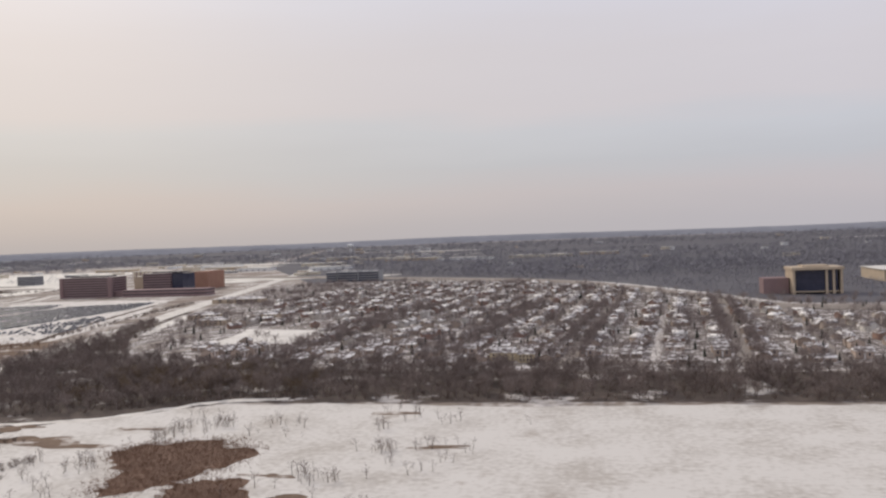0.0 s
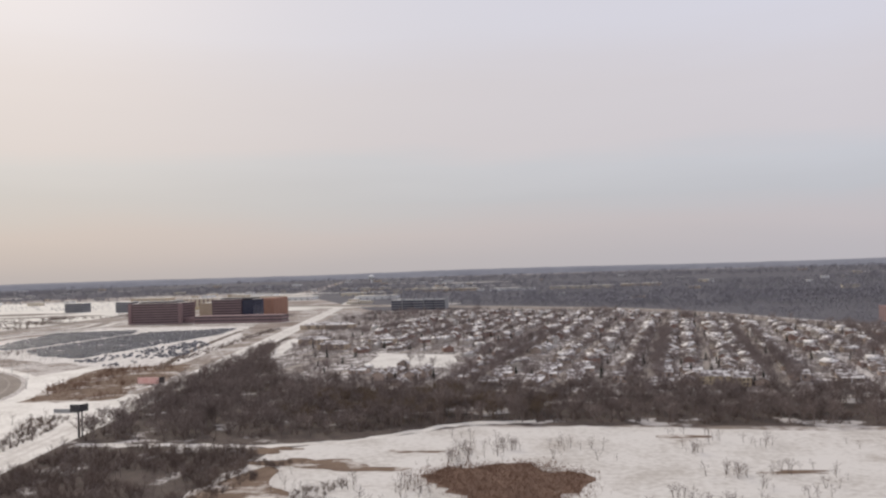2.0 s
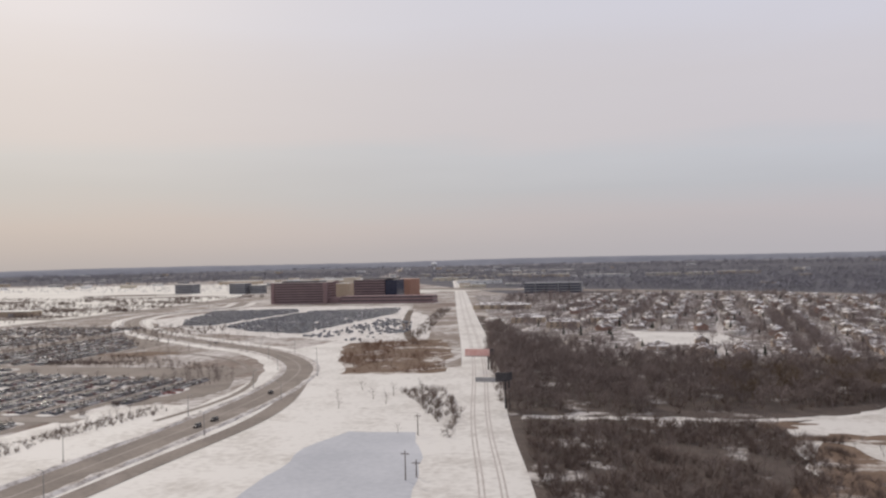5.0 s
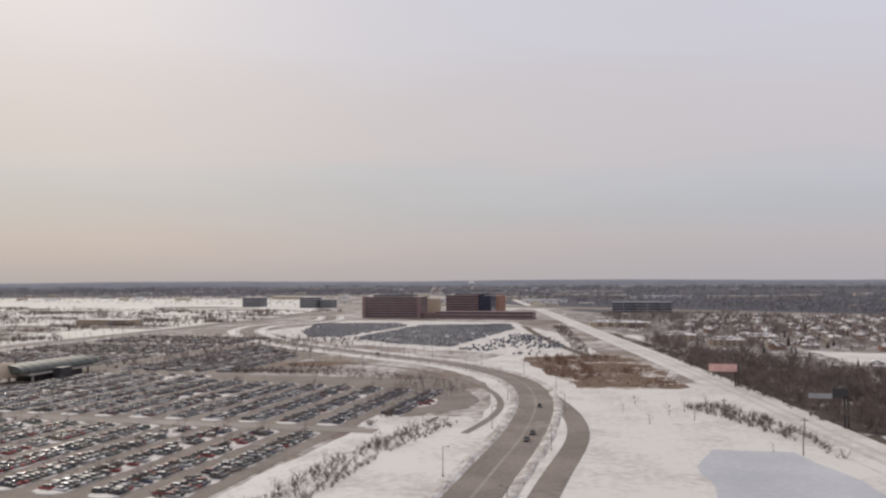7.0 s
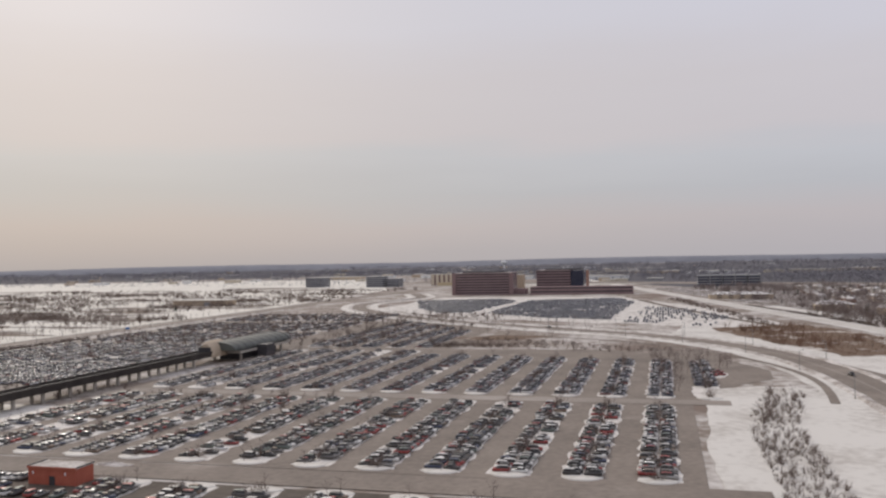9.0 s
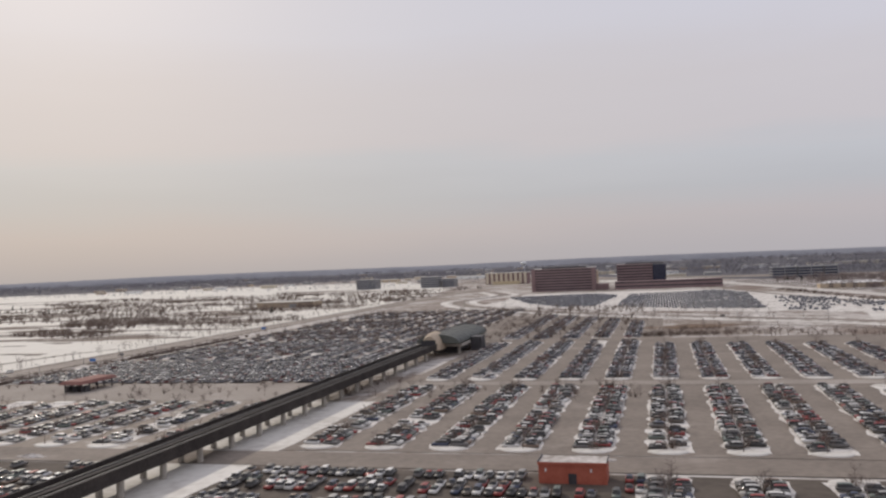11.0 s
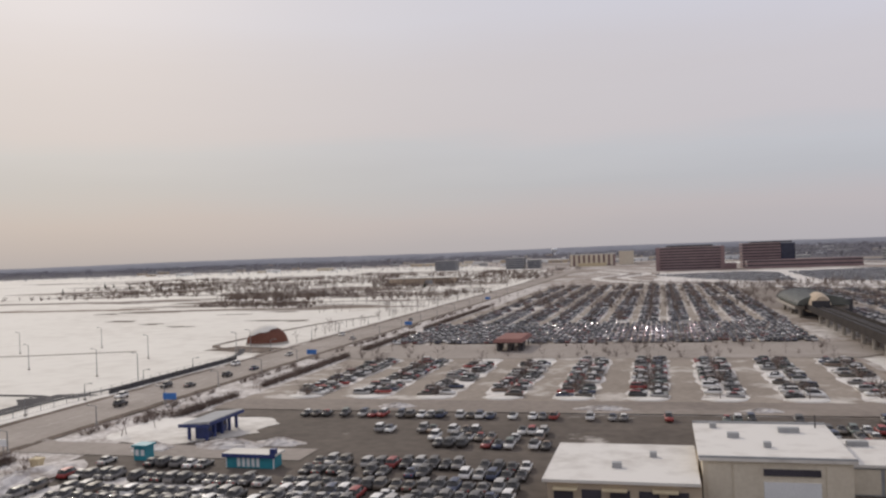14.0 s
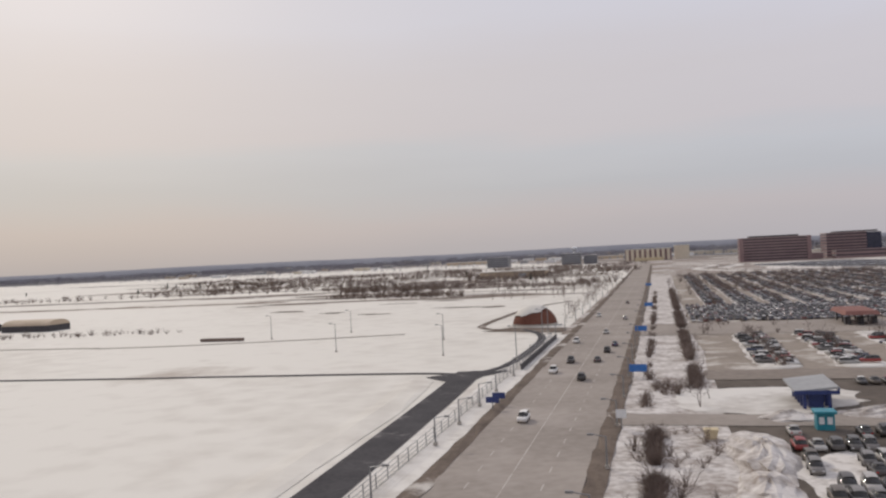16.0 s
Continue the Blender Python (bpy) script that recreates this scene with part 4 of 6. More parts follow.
while len(pl) < 7600:
    y = 860 * (4.6 ** rng.uniform())
    x = -400 + (y * rng.uniform(-1.15, 0.75))
    hw = 890 if x < -178 else (900 - (x + 178) * 0.75 if x < -38 else (800 - (x + 38) * 1.75 if x < 52 else 540))
    if y > hw + 30 and far_ok(x, y):
        pl.append((x, y, 0, rng.uniform(4.5, 7.5) * (1.0 + y / 4000)))
for i in range(5200):
    x = rng.uniform(-200, 950)
    y = rng.uniform(540, 1250)
    hw = 915 if x < -178 else (912 - (x + 178) * 0.75 if x < -38 else (812 - (x + 38) * 1.75 if x < 52 else 545))
    if y > hw + 12 and noise.noise((x * 0.006, y * 0.005, 1.7)) > -0.4 and not (100 < x < 175 and y < 640) and not (205 < x < 310 and 660 < y < 765):
        pl.append((x, y, 0, rng.uniform(3.4, 6.0)))
trees_stuff("far_woods", TREES_FAR, M_hazetwig, pl, "leafless woods reaching to the horizon, tinted blue-grey for haze", "woods", 12)
setting("west_woodland_floor", poly_geo([(-4200, 1450), (-1850, 1450), (-1150, 1850), (-760, 1750), (-1400, 4200), (-4200, 4200)], 0.055), M_hazefloor, "dark woodland floor beyond the airfield, tinted bluish for haze", "woodland floor")
setting("far_woodland_floor", poly_geo([(-330, 890), (-178, 905), (-30, 810), (60, 650), (118, 540), (260, 505), (1500, 470), (3600, 2200), (2600, 4200), (-1400, 4200), (-640, 1500)], 0.05), M_hazefloor, "dark woodland floor reaching to the horizon, tinted bluish for haze", "woodland floor")
for i in range(150):
    y = 950 * (3.4 ** rng.uniform())
    x = -420 + y * rng.uniform(-0.8, 0.6)
    if (x > -640 and y < 1100) or (x < -640 and y < 1250) or (x > -250 and i % 3):
        continue
    w, d, h = rng.uniform(2.5, 9) * (1 + y / 3000), rng.uniform(4, 10), rng.uniform(2.0, 4.5) * (1 + y / 5000)
    ob = thing("far_building", "pale low building far off among bare woods", "building", Matrix.Translation((x, y, 0.05)), "far low buildings")
    part("wall", Geo().box(-w, w, -d, d, 0, h), (M_tan, M_white, M_cream, M_greypanel, M_white)[i % 5], ob)
    part("roof", Geo().box(-w - 0.3, w + 0.3, -d - 0.3, d + 0.3, h, h + 0.5), M_snow, ob)
for i, (x, y, w) in enumerate(((-440, 1290, 34), (-520, 1480, 40), (-380, 1620, 55), (-250, 1560, 42), (-120, 1580, 60), (-10, 1640, 38), (-590, 1330, 30), (-455, 1750, 48), (-690, 1420, 36), (-770, 1560, 44), (-640, 1900, 60), (-950, 1480, 40), (430, 900, 40), (520, 1040, 46), (470, 1300, 38))):
    ob = thing("warehouse", "wide pale warehouse with a snow-covered roof far off", "warehouse", Matrix.Translation((x, y, 0.05)), "far warehouses")
    part("wall", Geo().box(-w, w, -14, 14, 0, 5.0), (M_white, M_cream, M_tan)[i % 3], ob)
    part("roof", Geo().box(-w - 0.4, w + 0.4, -14.4, 14.4, 5.0, 5.5), M_airfield, ob)
    for k in range(5):
        part("dock_door", Geo().box(-w * 0.8 + k * w * 0.36, -w * 0.8 + k * w * 0.36 + 3, -14.06, -14, 0, 2.6), M_greypanel, ob)
for i in range(26):
    y = 950 * (3.2 ** rng.uniform())
    x = -420 + y * rng.uniform(-0.75, 0.55)
    if (-640 < x < -380 or y > 1500) and (x < -300 or i % 5 == 0):
        setting(f"far_field_{i + 1}", patch_geo(x, y, rng.uniform(40, 130), rng.uniform(14, 40), 0.2, i), M_airfield, "distant snow-covered clearing", "snow field")

# ---- large buildings ----
def banded_block(x0, x1, y0, y1, h, floors, wall, glass, parent, frac=0.45):
    """Storeys of wall bands with set-back ribbon windows, each a part, and a parapet."""
    fh = h / floors
    for i in range(floors):
        z = i * fh
        part("wall_band", Geo().box(x0, x1, y0, y1, z, z + fh * (1 - frac)), wall, parent)
        part("window_band", Geo().box(x0 + 0.35, x1 - 0.35, y0 + 0.35, y1 - 0.35, z + fh * (1 - frac), z + fh), glass, parent)
    part("parapet", Geo().box(x0, x1, y0, y1, h, h + fh * 0.35), wall, parent)
    part("roof", Geo().box(x0 + 0.4, x1 - 0.4, y0 + 0.4, y1 - 0.4, h + fh * 0.35, h + fh * 0.35 + 0.15), M_snow, parent, "flat snowy roof")


ob = thing("office_block", "nine-storey red-brown brick office block with ribbon windows", "office building", None, "brick offices")
banded_block(-543, -488, 745, 775, 19.4, 8, M_brick, M_glassband, ob)
part("corner_pier", Geo().box(-544.2, -540.8, 744.2, 748, 0, 20.4), M_brick, ob)
part("corner_pier", Geo().box(-490.2, -487.0, 744.2, 748, 0, 20.4), M_brick, ob)
part("penthouse", Geo().box(-535, -496, 750, 770, 20.2, 21.8), M_darksteel, ob, "dark plant room on the roof")
part("entrance_block", Geo().box(-488, -477, 752, 770, 0, 5), M_brick, ob)

ob = thing("office_tower", "brick office tower with a dark glass end", "office building", None, "brick offices")
banded_block(-470, -438, 775, 803, 20.5, 8, M_brick, M_glassband, ob)
part("glass_end", Geo().box(-438, -426, 777, 803, 0, 20.8), M_blueglass, ob, "blue-black glass end bay")
part("penthouse", Geo().box(-462, -428, 780, 799, 21.3, 22.6), M_darksteel, ob)
part("orange_wing", Geo().box(-450, -430, 840, 880, 0, 19.5), M_brick2, ob, "orange brick rear wing")
ob = thing("brick_annex", "long low brick annex in front of the tower", "office building", None, "brick offices")
for i in range(2):
    part("wall_band", Geo().box(-470, -380, 738, 756, i * 3.2, i * 3.2 + 2.0), M_brick, ob)
    part("window_band", Geo().box(-469.6, -380.4, 738.4, 755.6, i * 3.2 + 2.0, i * 3.2 + 3.2), M_glassband, ob)
part("roof", Geo().box(-470, -380, 738, 756, 6.4, 6.9), M_brick, ob)
ob = thing("tan_office", "tan stone office slab behind the brick blocks", "office building", None, "brick offices")
banded_block(-506, -491, 818, 838, 16, 7, M_tan, M_tan, ob, frac=0.12)

ob = thing("glass_office", "four-storey grey office of stepped glass bays", "office building")
for i in range(5):
    x0 = -319 + i * 12.6
    y0 = 915 + (2.5 if i % 2 else 0)
    for k in range(4):
        part("window_band", Geo().box(x0, x0 + 11.5, y0, y0 + 22, k * 2.8, k * 2.8 + 1.7), M_blueglass, ob)
        part("wall_band", Geo().box(x0 - 0.3, x0 + 11.8, y0 - 0.3, y0 + 22, k * 2.8 + 1.7, k * 2.8 + 2.8), M_greypanel, ob)
    part("stair_core", Geo().box(x0 + 11.8, x0 + 12.7, y0 + 1, y0 + 20, 0, 12.3), M_greypanel, ob)

ob = thing("black_glass_office", "black glass office cube framed in tan stone", "office building")
part("glass_front", Geo().box(127.5, 154.5, 598, 620, 2.2, 16.5), M_blueglass, ob, "black mirrored glass")
for x in (125.6, 146.5, 151.0, 156.0):
    part("column", Geo().box(x, x + 1.5, 596.8, 621.2, 0, 17.6), M_tan, ob)
part("cornice", Geo().box(124.8, 158.3, 596, 622, 16.5, 18.4), M_tan, ob)
part("base_band", Geo().box(126, 157, 597.4, 620.6, 1.4, 2.2), M_tan, ob)
part("penthouse", Geo().box(133, 150, 602, 616, 18.4, 19.4), M_tan, ob)
part("side_wing", Geo().box(108, 125, 606, 622, 0, 11), M_brick, ob, "low brick side wing")
ob = thing("tan_mall", "long low tan shopping building", "shop building")
part("wall", Geo().box(215, 300, 700, 760, 0, 9), M_tan, ob)
part("roof", Geo().box(214, 301, 699, 761, 9, 9.6), M_snow, ob)
part("entrance", Geo().box(240, 262, 694, 700, 0, 11), M_tan, ob)
part("window_band", Geo().box(218, 238, 699.7, 700, 2, 5), M_glassband, ob)

ob = thing("hotel", "long yellow-striped hotel at the road's far end", "hotel")
part("wall", Geo().box(-652, -596, 1052, 1072, 0, 14), M_brick, ob)
for i in range(9):
    part("bay", Geo().box(-651 + i * 6.2, -647.6 + i * 6.2, 1050.8, 1052.5, 0.5, 14.6), M_cream, ob, "pale vertical bay")
part("roof", Geo().box(-652.5, -595.5, 1051.5, 1072.5, 14, 14.8), M_snow, ob)
part("lobby", Geo().box(-640, -606, 1040, 1050.5, 0, 4), M_yellow, ob)
ob = thing("hotel_annex", "cream block beside the hotel", "hotel")
part("wall", Geo().box(-592, -574, 1080, 1100, 0, 17), M_cream, ob)
part("roof", Geo().box(-592.5, -573.5, 1079.5, 1100.5, 17, 17.6), M_snow, ob)

for x0, x1, y0, h in ((-825, -797, 1036, 12), (-726, -703, 1005, 13), (-700, -684, 1012, 10)):
    ob = thing("grey_office", "dark grey office block among bare trees", "office building", None, "grey offices")
    banded_block(x0, x1, y0, y0 + 20, h, 5, M_greypanel, M_blueglass, ob, frac=0.55)
ob = thing("long_shed", "long low tan shed with a snowy roof", "warehouse", None, "low sheds")
part("wall", Geo().box(-738, -690, 590, 606, 0, 4.2), M_tan, ob)
part("roof", Geo().box(-739, -689, 589, 607, 4.2, 4.7), M_snow, ob)
part("door", Geo().box(-710, -704, 589.7, 590, 0, 3), M_greypanel, ob)
for x, y, w, d, h, mm in ((-808, 226, 9, 5, 3.4, M_tan), (-835, 224, 11, 5, 2.8, M_darksteel)):
    ob = thing("airfield_shed", "low airfield shed with a rounded tan roof", "shed", None, "airfield sheds")
    part("wall", Geo().box(x - w, x + w, y - d, y + d, 0, h * 0.6), M_darksteel, ob)
    rings = [[(x - w + i * 2 * w, y + d * math.cos(a), h * 0.6 + h * 0.5 * math.sin(a)) for a in np.linspace(0, math.pi, 9)] for i in (0, 1)]
    part("roof", Geo().loft(rings), mm, ob)

ob = thing("water_tower", "pale mushroom-shaped water tower on the horizon", "water tower", Matrix.Translation((-892, 2829, 0)))
part("stem", Geo().rod((0, 0, 0), (0, 0, 17), 3.2, 2.4, 12), M_white, ob)
rings = [[(r * math.cos(6.283 * i / 16), r * math.sin(6.283 * i / 16), z) for i in range(16)] for r, z in ((2.4, 14), (7, 17), (10.5, 21), (11, 24), (8.5, 27.5), (3, 29.5))]
part("tank", Geo().loft(rings), M_white, ob)

# apartment houses near the track
rng = np.random.default_rng(9)
for x, y, w, d in ((-238, 470, 9, 5), (-262, 505, 10, 5), (-216, 500, 8, 5), (-300, 640, 22, 6)):
    ob = thing("apartment_house", "two-storey tan brick apartment house, snowy hipped roof", "apartment house", Matrix.Translation((x, y, 0.03)), "apartment houses")
    part("wall", Geo().box(-w, w, -d, d, 0, 3.4), M_tan, ob)
    part("roof", Geo().add([(-w - .4, -d - .4, 3.4), (w + .4, -d - .4, 3.4), (w + .4, d + .4, 3.4), (-w - .4, d + .4, 3.4), (-w * .6, 0, 5.2), (w * .6, 0, 5.2)], [(0, 1, 5, 4), (1, 2, 5), (2, 3, 4, 5), (3, 0, 4), (3, 2, 1, 0)]), M_roofsnow, ob)
    for i in range(5):
        for z in (0.8, 2.3):
            part("window", Geo().box(-w + (i + 0.7) * w * 0.36, -w + (i + 1.1) * w * 0.36, -d - 0.03, -d + 0.02, z, z + 0.7), M_glassband, ob)

for x, y, w, d in ((-40, 322, 5.5, 3), (-31, 318, 3, 3.4)):
    ob = thing("apartment_house", "pale yellow two-storey house at the woodland's edge", "apartment house", Matrix.Translation((x, y, 0.05)), "yellow houses")
    part("wall", Geo().box(-w, w, -d, d, 0, 3.2), M_yellow, ob)
    part("roof", Geo().add([(-w - .4, -d - .4, 3.2), (w + .4, -d - .4, 3.2), (w + .4, d + .4, 3.2), (-w - .4, d + .4, 3.2), (-w * .8, 0, 5.0), (w * .8, 0, 5.0)], [(0, 1, 5, 4), (1, 2, 5), (2, 3, 4, 5), (3, 0, 4), (3, 2, 1, 0)]), M_roofsnow, ob)
    for i in range(4):
        for z in (0.7, 2.0):
            part("window", Geo().box(-w * 0.8 + i * w * 0.45, -w * 0.8 + i * w * 0.45 + 0.6, -d - 0.03, -d + 0.02, z, z + 0.75), M_glassband, ob)

# ---- elevated guideway ----
GX = -498.6
ob = thing("elevated_guideway", "dark elevated people-mover guideway on concrete piers", "guideway")
part("deck", Geo().box(GX - 2.6, GX + 2.6, -60, 250, 3.1, 3.5), M_darkbed, ob)
for s in (-1, 1):
    part("side_wall", Geo().box(GX + s * 2.6 - 0.15, GX + s * 2.6 + 0.15, -60, 250, 2.5, 4.2), M_darkbed, ob)
    for o in (0.7, 1.7):
        part("running_rail", Geo().box(GX + s * o - 0.1, GX + s * o + 0.1, -60, 250, 3.5, 3.68), M_darksteel, ob)
part("centre_walk", Geo().box(GX - 0.3, GX + 0.3, -60, 250, 3.5, 3.85), M_darkbed, ob)
for i in range(28):
    y = -18 + i * 9.3
    part("crossbeam", Geo().box(GX - 2.3, GX + 2.3, y - 0.5, y + 0.5, 2.35, 3.1), M_concrete, ob)
    for s in (-1, 1):
        part("pier", Geo().rod((GX + s * 1.6, y, 0), (GX + s * 1.6, y, 2.4), 0.48, 0.48, 10), M_concrete, ob)
ob = thing("guideway_station", "people-mover station with a tan vaulted end", "station")
part("platform", Geo().box(-504, -490, 250, 288, 2.6, 3.4), M_concrete, ob)
part("wall", Geo().box(-503, -491, 252, 286, 3.4, 5.2), M_blueglass, ob)
rings = [[(-497 + 7.0 * k * math.cos(a), y, 4.0 + 2.7 * k * math.sin(a)) for a in np.linspace(-0.05, math.pi + 0.05, 15)] for k, y in ((0.97, 247), (1.0, 249), (1.0, 282), (0.97, 288), (0.85, 291))]
part("roof", Geo().loft(rings), M_stationroof, ob, "long grey-green vaulted roof")
for i in range(9):
    y = 250 + i * 4.6
    part("roof_rib", Geo().loft([[(-497 + 7.1 * math.cos(a), y + d, 4.0 + 2.8 * math.sin(a)) for a in np.linspace(0.0, math.pi, 15)] for d in (0, 0.35)]), M_darksteel, ob)
rings = [[(GX + 0.4 + 2.9 * k * math.cos(a), y, 2.6 + 4.8 * k * math.sin(a)) for a in np.linspace(-0.1, math.pi + 0.1, 14)] for k, y in ((0.82, 242), (0.95, 243.5), (1.0, 246), (1.0, 251))]
part("vault", Geo().loft(rings), M_tan, ob, "tan vaulted entrance hood")
part("portal", Geo().box(GX - 2.2, GX + 2.4, 241.8, 242.1, 3.5, 5.4), M_darksteel, ob)
for y in (254, 269, 284):
    for x in (-502, -492):
        part("pier", Geo().rod((x, y, 0), (x, y, 2.6), 0.5, 0.5, 8), M_concrete, ob)
part("stair_tower", Geo().box(-490, -486.5, 262, 268, 0, 4.4), M_darksteel, ob)
part("underpass_wall", Geo().box(-501, -493, 256, 282, 0, 2.6), M_darksteel, ob)

# ---- airport buildings and roadside things ----
ob = thing("service_building", "white flat-roofed service building with snow on top", "service building")
part("main_hall", Geo().box(-537, -525.6, 72.6, 86.0, 0, 3.95), M_cream, ob)
part("main_roof", Geo().box(-537.3, -525.3, 72.3, 86.3, 3.95, 4.2), M_snow, ob, "snow-covered flat roof")
part("front_wing", Geo().box(-549.5, -537.2, 70, 82.3, 0, 2.5), M_tan, ob)
part("front_roof", Geo().box(-549.9, -537.3, 69.6, 82.7, 2.5, 2.75), M_snow, ob, "snow-covered flat roof")
part("rear_wing", Geo().box(-525.5, -516.6, 77.4, 86.4, 0, 2.5), M_greypanel, ob)
part("rear_roof", Geo().box(-525.2, -516.3, 77.1, 86.7, 2.5, 2.75), M_snow, ob, "snow-covered flat roof")
# thin dark sheet that paints shade onto the end wall
part("side_shade", Geo().box(-516.6, -516.5, 77.6, 86.2, 0.2, 2.4), M_darksteel, ob, "dark sheet standing in for shade on the end wall")
for x0, x1 in ((-536.7, -534.8), (-534.6, -532.7), (-527.6, -525.9)):
    part("wall_panel", Geo().box(x0, x1, 72.52, 72.62, 0.2, 3.7), M_cream, ob)
part("loading_door", Geo().box(-532.3, -528.0, 72.5, 72.62, 0.1, 2.3), M_white, ob)
part("window_band", Geo().box(-532.3, -528.0, 72.5, 72.62, 2.8, 3.35), M_glassband, ob)
for i in range(3):
    part("wall_panel", Geo().box(-525.2 + i * 2.9, -522.6 + i * 2.9, 77.3, 77.42, 0.2, 2.3), M_cream, ob)
for i in range(5):
    part("window", Geo().box(-549 + i * 2.3, -547.4 + i * 2.3, 69.9, 70.02, 0.7, 1.9), M_glassband, ob)
for i in range(3):
    part("awning", Geo().box(-549 + i * 4, -547 + i * 4, 69.2, 70.0, 1.95, 2.1), M_yellow, ob)
for x, y, sx in ((-534, 80, 0.5), (-531.5, 76.5, 0.3), (-529, 82.5, 0.9), (-535.5, 84, 0.3), (-544, 74, 0.4), (-541, 78, 0.3), (-523, 84, 0.9), (-520, 80, 0.4)):
    z = 4.2 if -537 < x < -526 else 2.75
    part("roof_vent", Geo().box(x - sx, x + sx, y - 0.3, y + 0.3, z, z + 0.45), M_greypanel, ob)
part("roof_mast", Geo().rod((-526.4, 84.6, 4.2), (-526.4, 84.6, 5.4), 0.07, 0.04), M_darksteel, ob)
for y0, y1 in ((72.3, 72.5), (86.1, 86.3)):
    part("parapet", Geo().box(-537.3, -525.3, y0, y1, 4.2, 4.36), M_greypanel, ob)

ob = thing("red_shed", "weathered red sided shed with a snowy flat roof", "shed", Matrix.Translation((-441.2, 107.5, 0.06)))
part("wall", Geo().box(-4.2, 4.2, -1.9, 1.9, 0, 2.5), M_redwall, ob)
part("roof", Geo().box(-4.3, 4.3, -2.0, 2.0, 2.5, 2.62), M_dirtysnow, ob, "snow-covered flat roof")
for x0 in (-4.32, 4.2):
    part("parapet", Geo().box(x0, x0 + 0.12, -2.0, 2.0, 2.62, 2.8), M_darksteel, ob)
part("fascia", Geo().box(-4.3, 4.3, -2.06, -2.0, 2.35, 2.7), M_redwall, ob)
for x0 in (-3.4, 2.2):
    part("wall_lamp", Geo().box(x0, x0 + 0.2, -1.98, -1.9, 1.5, 1.9), M_white, ob)
part("door", Geo().box(-0.5, 0.5, -1.95, -1.9, 0, 1.3), M_darksteel, ob)

ob = thing("pay_plaza", "blue open shelter with a tilted pale grey roof", "shelter", Matrix.Translation((-595.2, 94.8, 0.06)))
part("roof", Geo().add([(-2.2, -4.2, 1.75), (2.0, -4.2, 2.15), (2.0, 4.2, 2.15), (-2.2, 4.2, 1.75), (-2.2, -4.2, 1.95), (2.0, -4.2, 2.4), (2.0, 4.2, 2.4), (-2.2, 4.2, 1.95)], [(3, 2, 1, 0), (4, 5, 6, 7), (0, 1, 5, 4), (1, 2, 6, 5), (2, 3, 7, 6), (3, 0, 4, 7)]), M_greypanel, ob, "tilted pale grey roof")
part("fascia", Geo().box(-2.25, 2.05, -4.3, -4.2, 1.6, 2.0), M_navy, ob)
part("fascia", Geo().box(2.0, 2.1, -4.2, 4.2, 1.9, 2.25), M_navy, ob)
for i in range(5):
    for x in (-1.2, 1.2):
        part("column", Geo().box(x - 0.16, x + 0.16, -3.7 + i * 1.8, -3.38 + i * 1.8, 0, 1.9), M_navy, ob)
for i in range(2):
    stand = part("booth", Geo().box(-0.7, 0.7, -3.0 + i * 3.6, -1.4 + i * 3.6, 0, 1.5), M_navy, ob)
    part("booth_window", Geo().box(-0.72, 0.72, -2.7 + i * 3.6, -1.7 + i * 3.6, 0.8, 1.35), M_glassband, stand)

ob = thing("teal_kiosk", "small teal ticket kiosk with white windows", "kiosk", Matrix.Translation((-596.2, 81.8, 0.06)))
part("body", Geo().box(-0.75, 0.75, -0.75, 0.75, 0, 1.5), M_teal, ob)
part("roof", Geo().box(-0.95, 0.95, -0.95, 0.95, 1.5, 1.72), M_teal, ob)
for x in (-0.35, 0.35):
    part("window", Geo().box(x - 0.22, x + 0.22, -0.78, -0.74, 0.55, 1.2), M_white, ob)
ob = thing("rental_hut", "long teal and blue rental hut, snow on its roof", "hut", Matrix.Translation((-581.8, 80.4, 0.06)))
part("body", Geo().box(-2.9, 2.6, -0.9, 0.9, 0, 1.35), M_teal, ob)
for x0 in (-2.92, 2.52):
    part("corner_post", Geo().box(x0, x0 + 0.1, -0.94, -0.84, 0, 1.35), M_white, ob, "white corner post")
part("roof", Geo().box(-3.2, 2.9, -1.2, 1.2, 1.35, 1.55), M_airfield, ob, "flat roof under snow")
part("fascia", Geo().box(-3.2, 2.9, -1.25, -1.2, 1.15, 1.55), M_navy, ob)
part("fin", Geo().box(2.3, 2.9, -1.2, -0.6, 1.55, 2.1), M_navy, ob)
for i in range(5):
    part("window", Geo().box(-1.6 + i * 0.55, -1.25 + i * 0.55, -0.93, -0.88, 0.15, 1.1), M_white, ob)

ob = thing("toll_canopy", "exit canopy with a faded red roof", "toll canopy", Matrix.Translation((-572.2, 183.5, 0.115)))
part("roof", Geo().add([(-3.4, -7.2, 2.0), (3.2, -7.2, 2.0), (3.2, 7.0, 2.0), (-3.4, 7.0, 2.0), (-2.9, -6.6, 2.75), (2.7, -6.6, 2.75), (2.7, 6.4, 2.75), (-2.9, 6.4, 2.75)], [(3, 2, 1, 0), (4, 5, 6, 7), (0, 1, 5, 4), (1, 2, 6, 5), (2, 3, 7, 6), (3, 0, 4, 7)]), M_redroof, ob, "faded red metal roof")
for x in (-2.4, 0, 2.4):
    for y in (-6, 0, 5.6):
        part("post", Geo().box(x - 0.13, x + 0.13, y - 0.13, y + 0.13, 0, 2.0), M_darksteel, ob)
    part("booth", Geo().box(x - 0.5, x + 0.5, -5.2, -3.4, 0, 1.45), M_darksteel, ob)

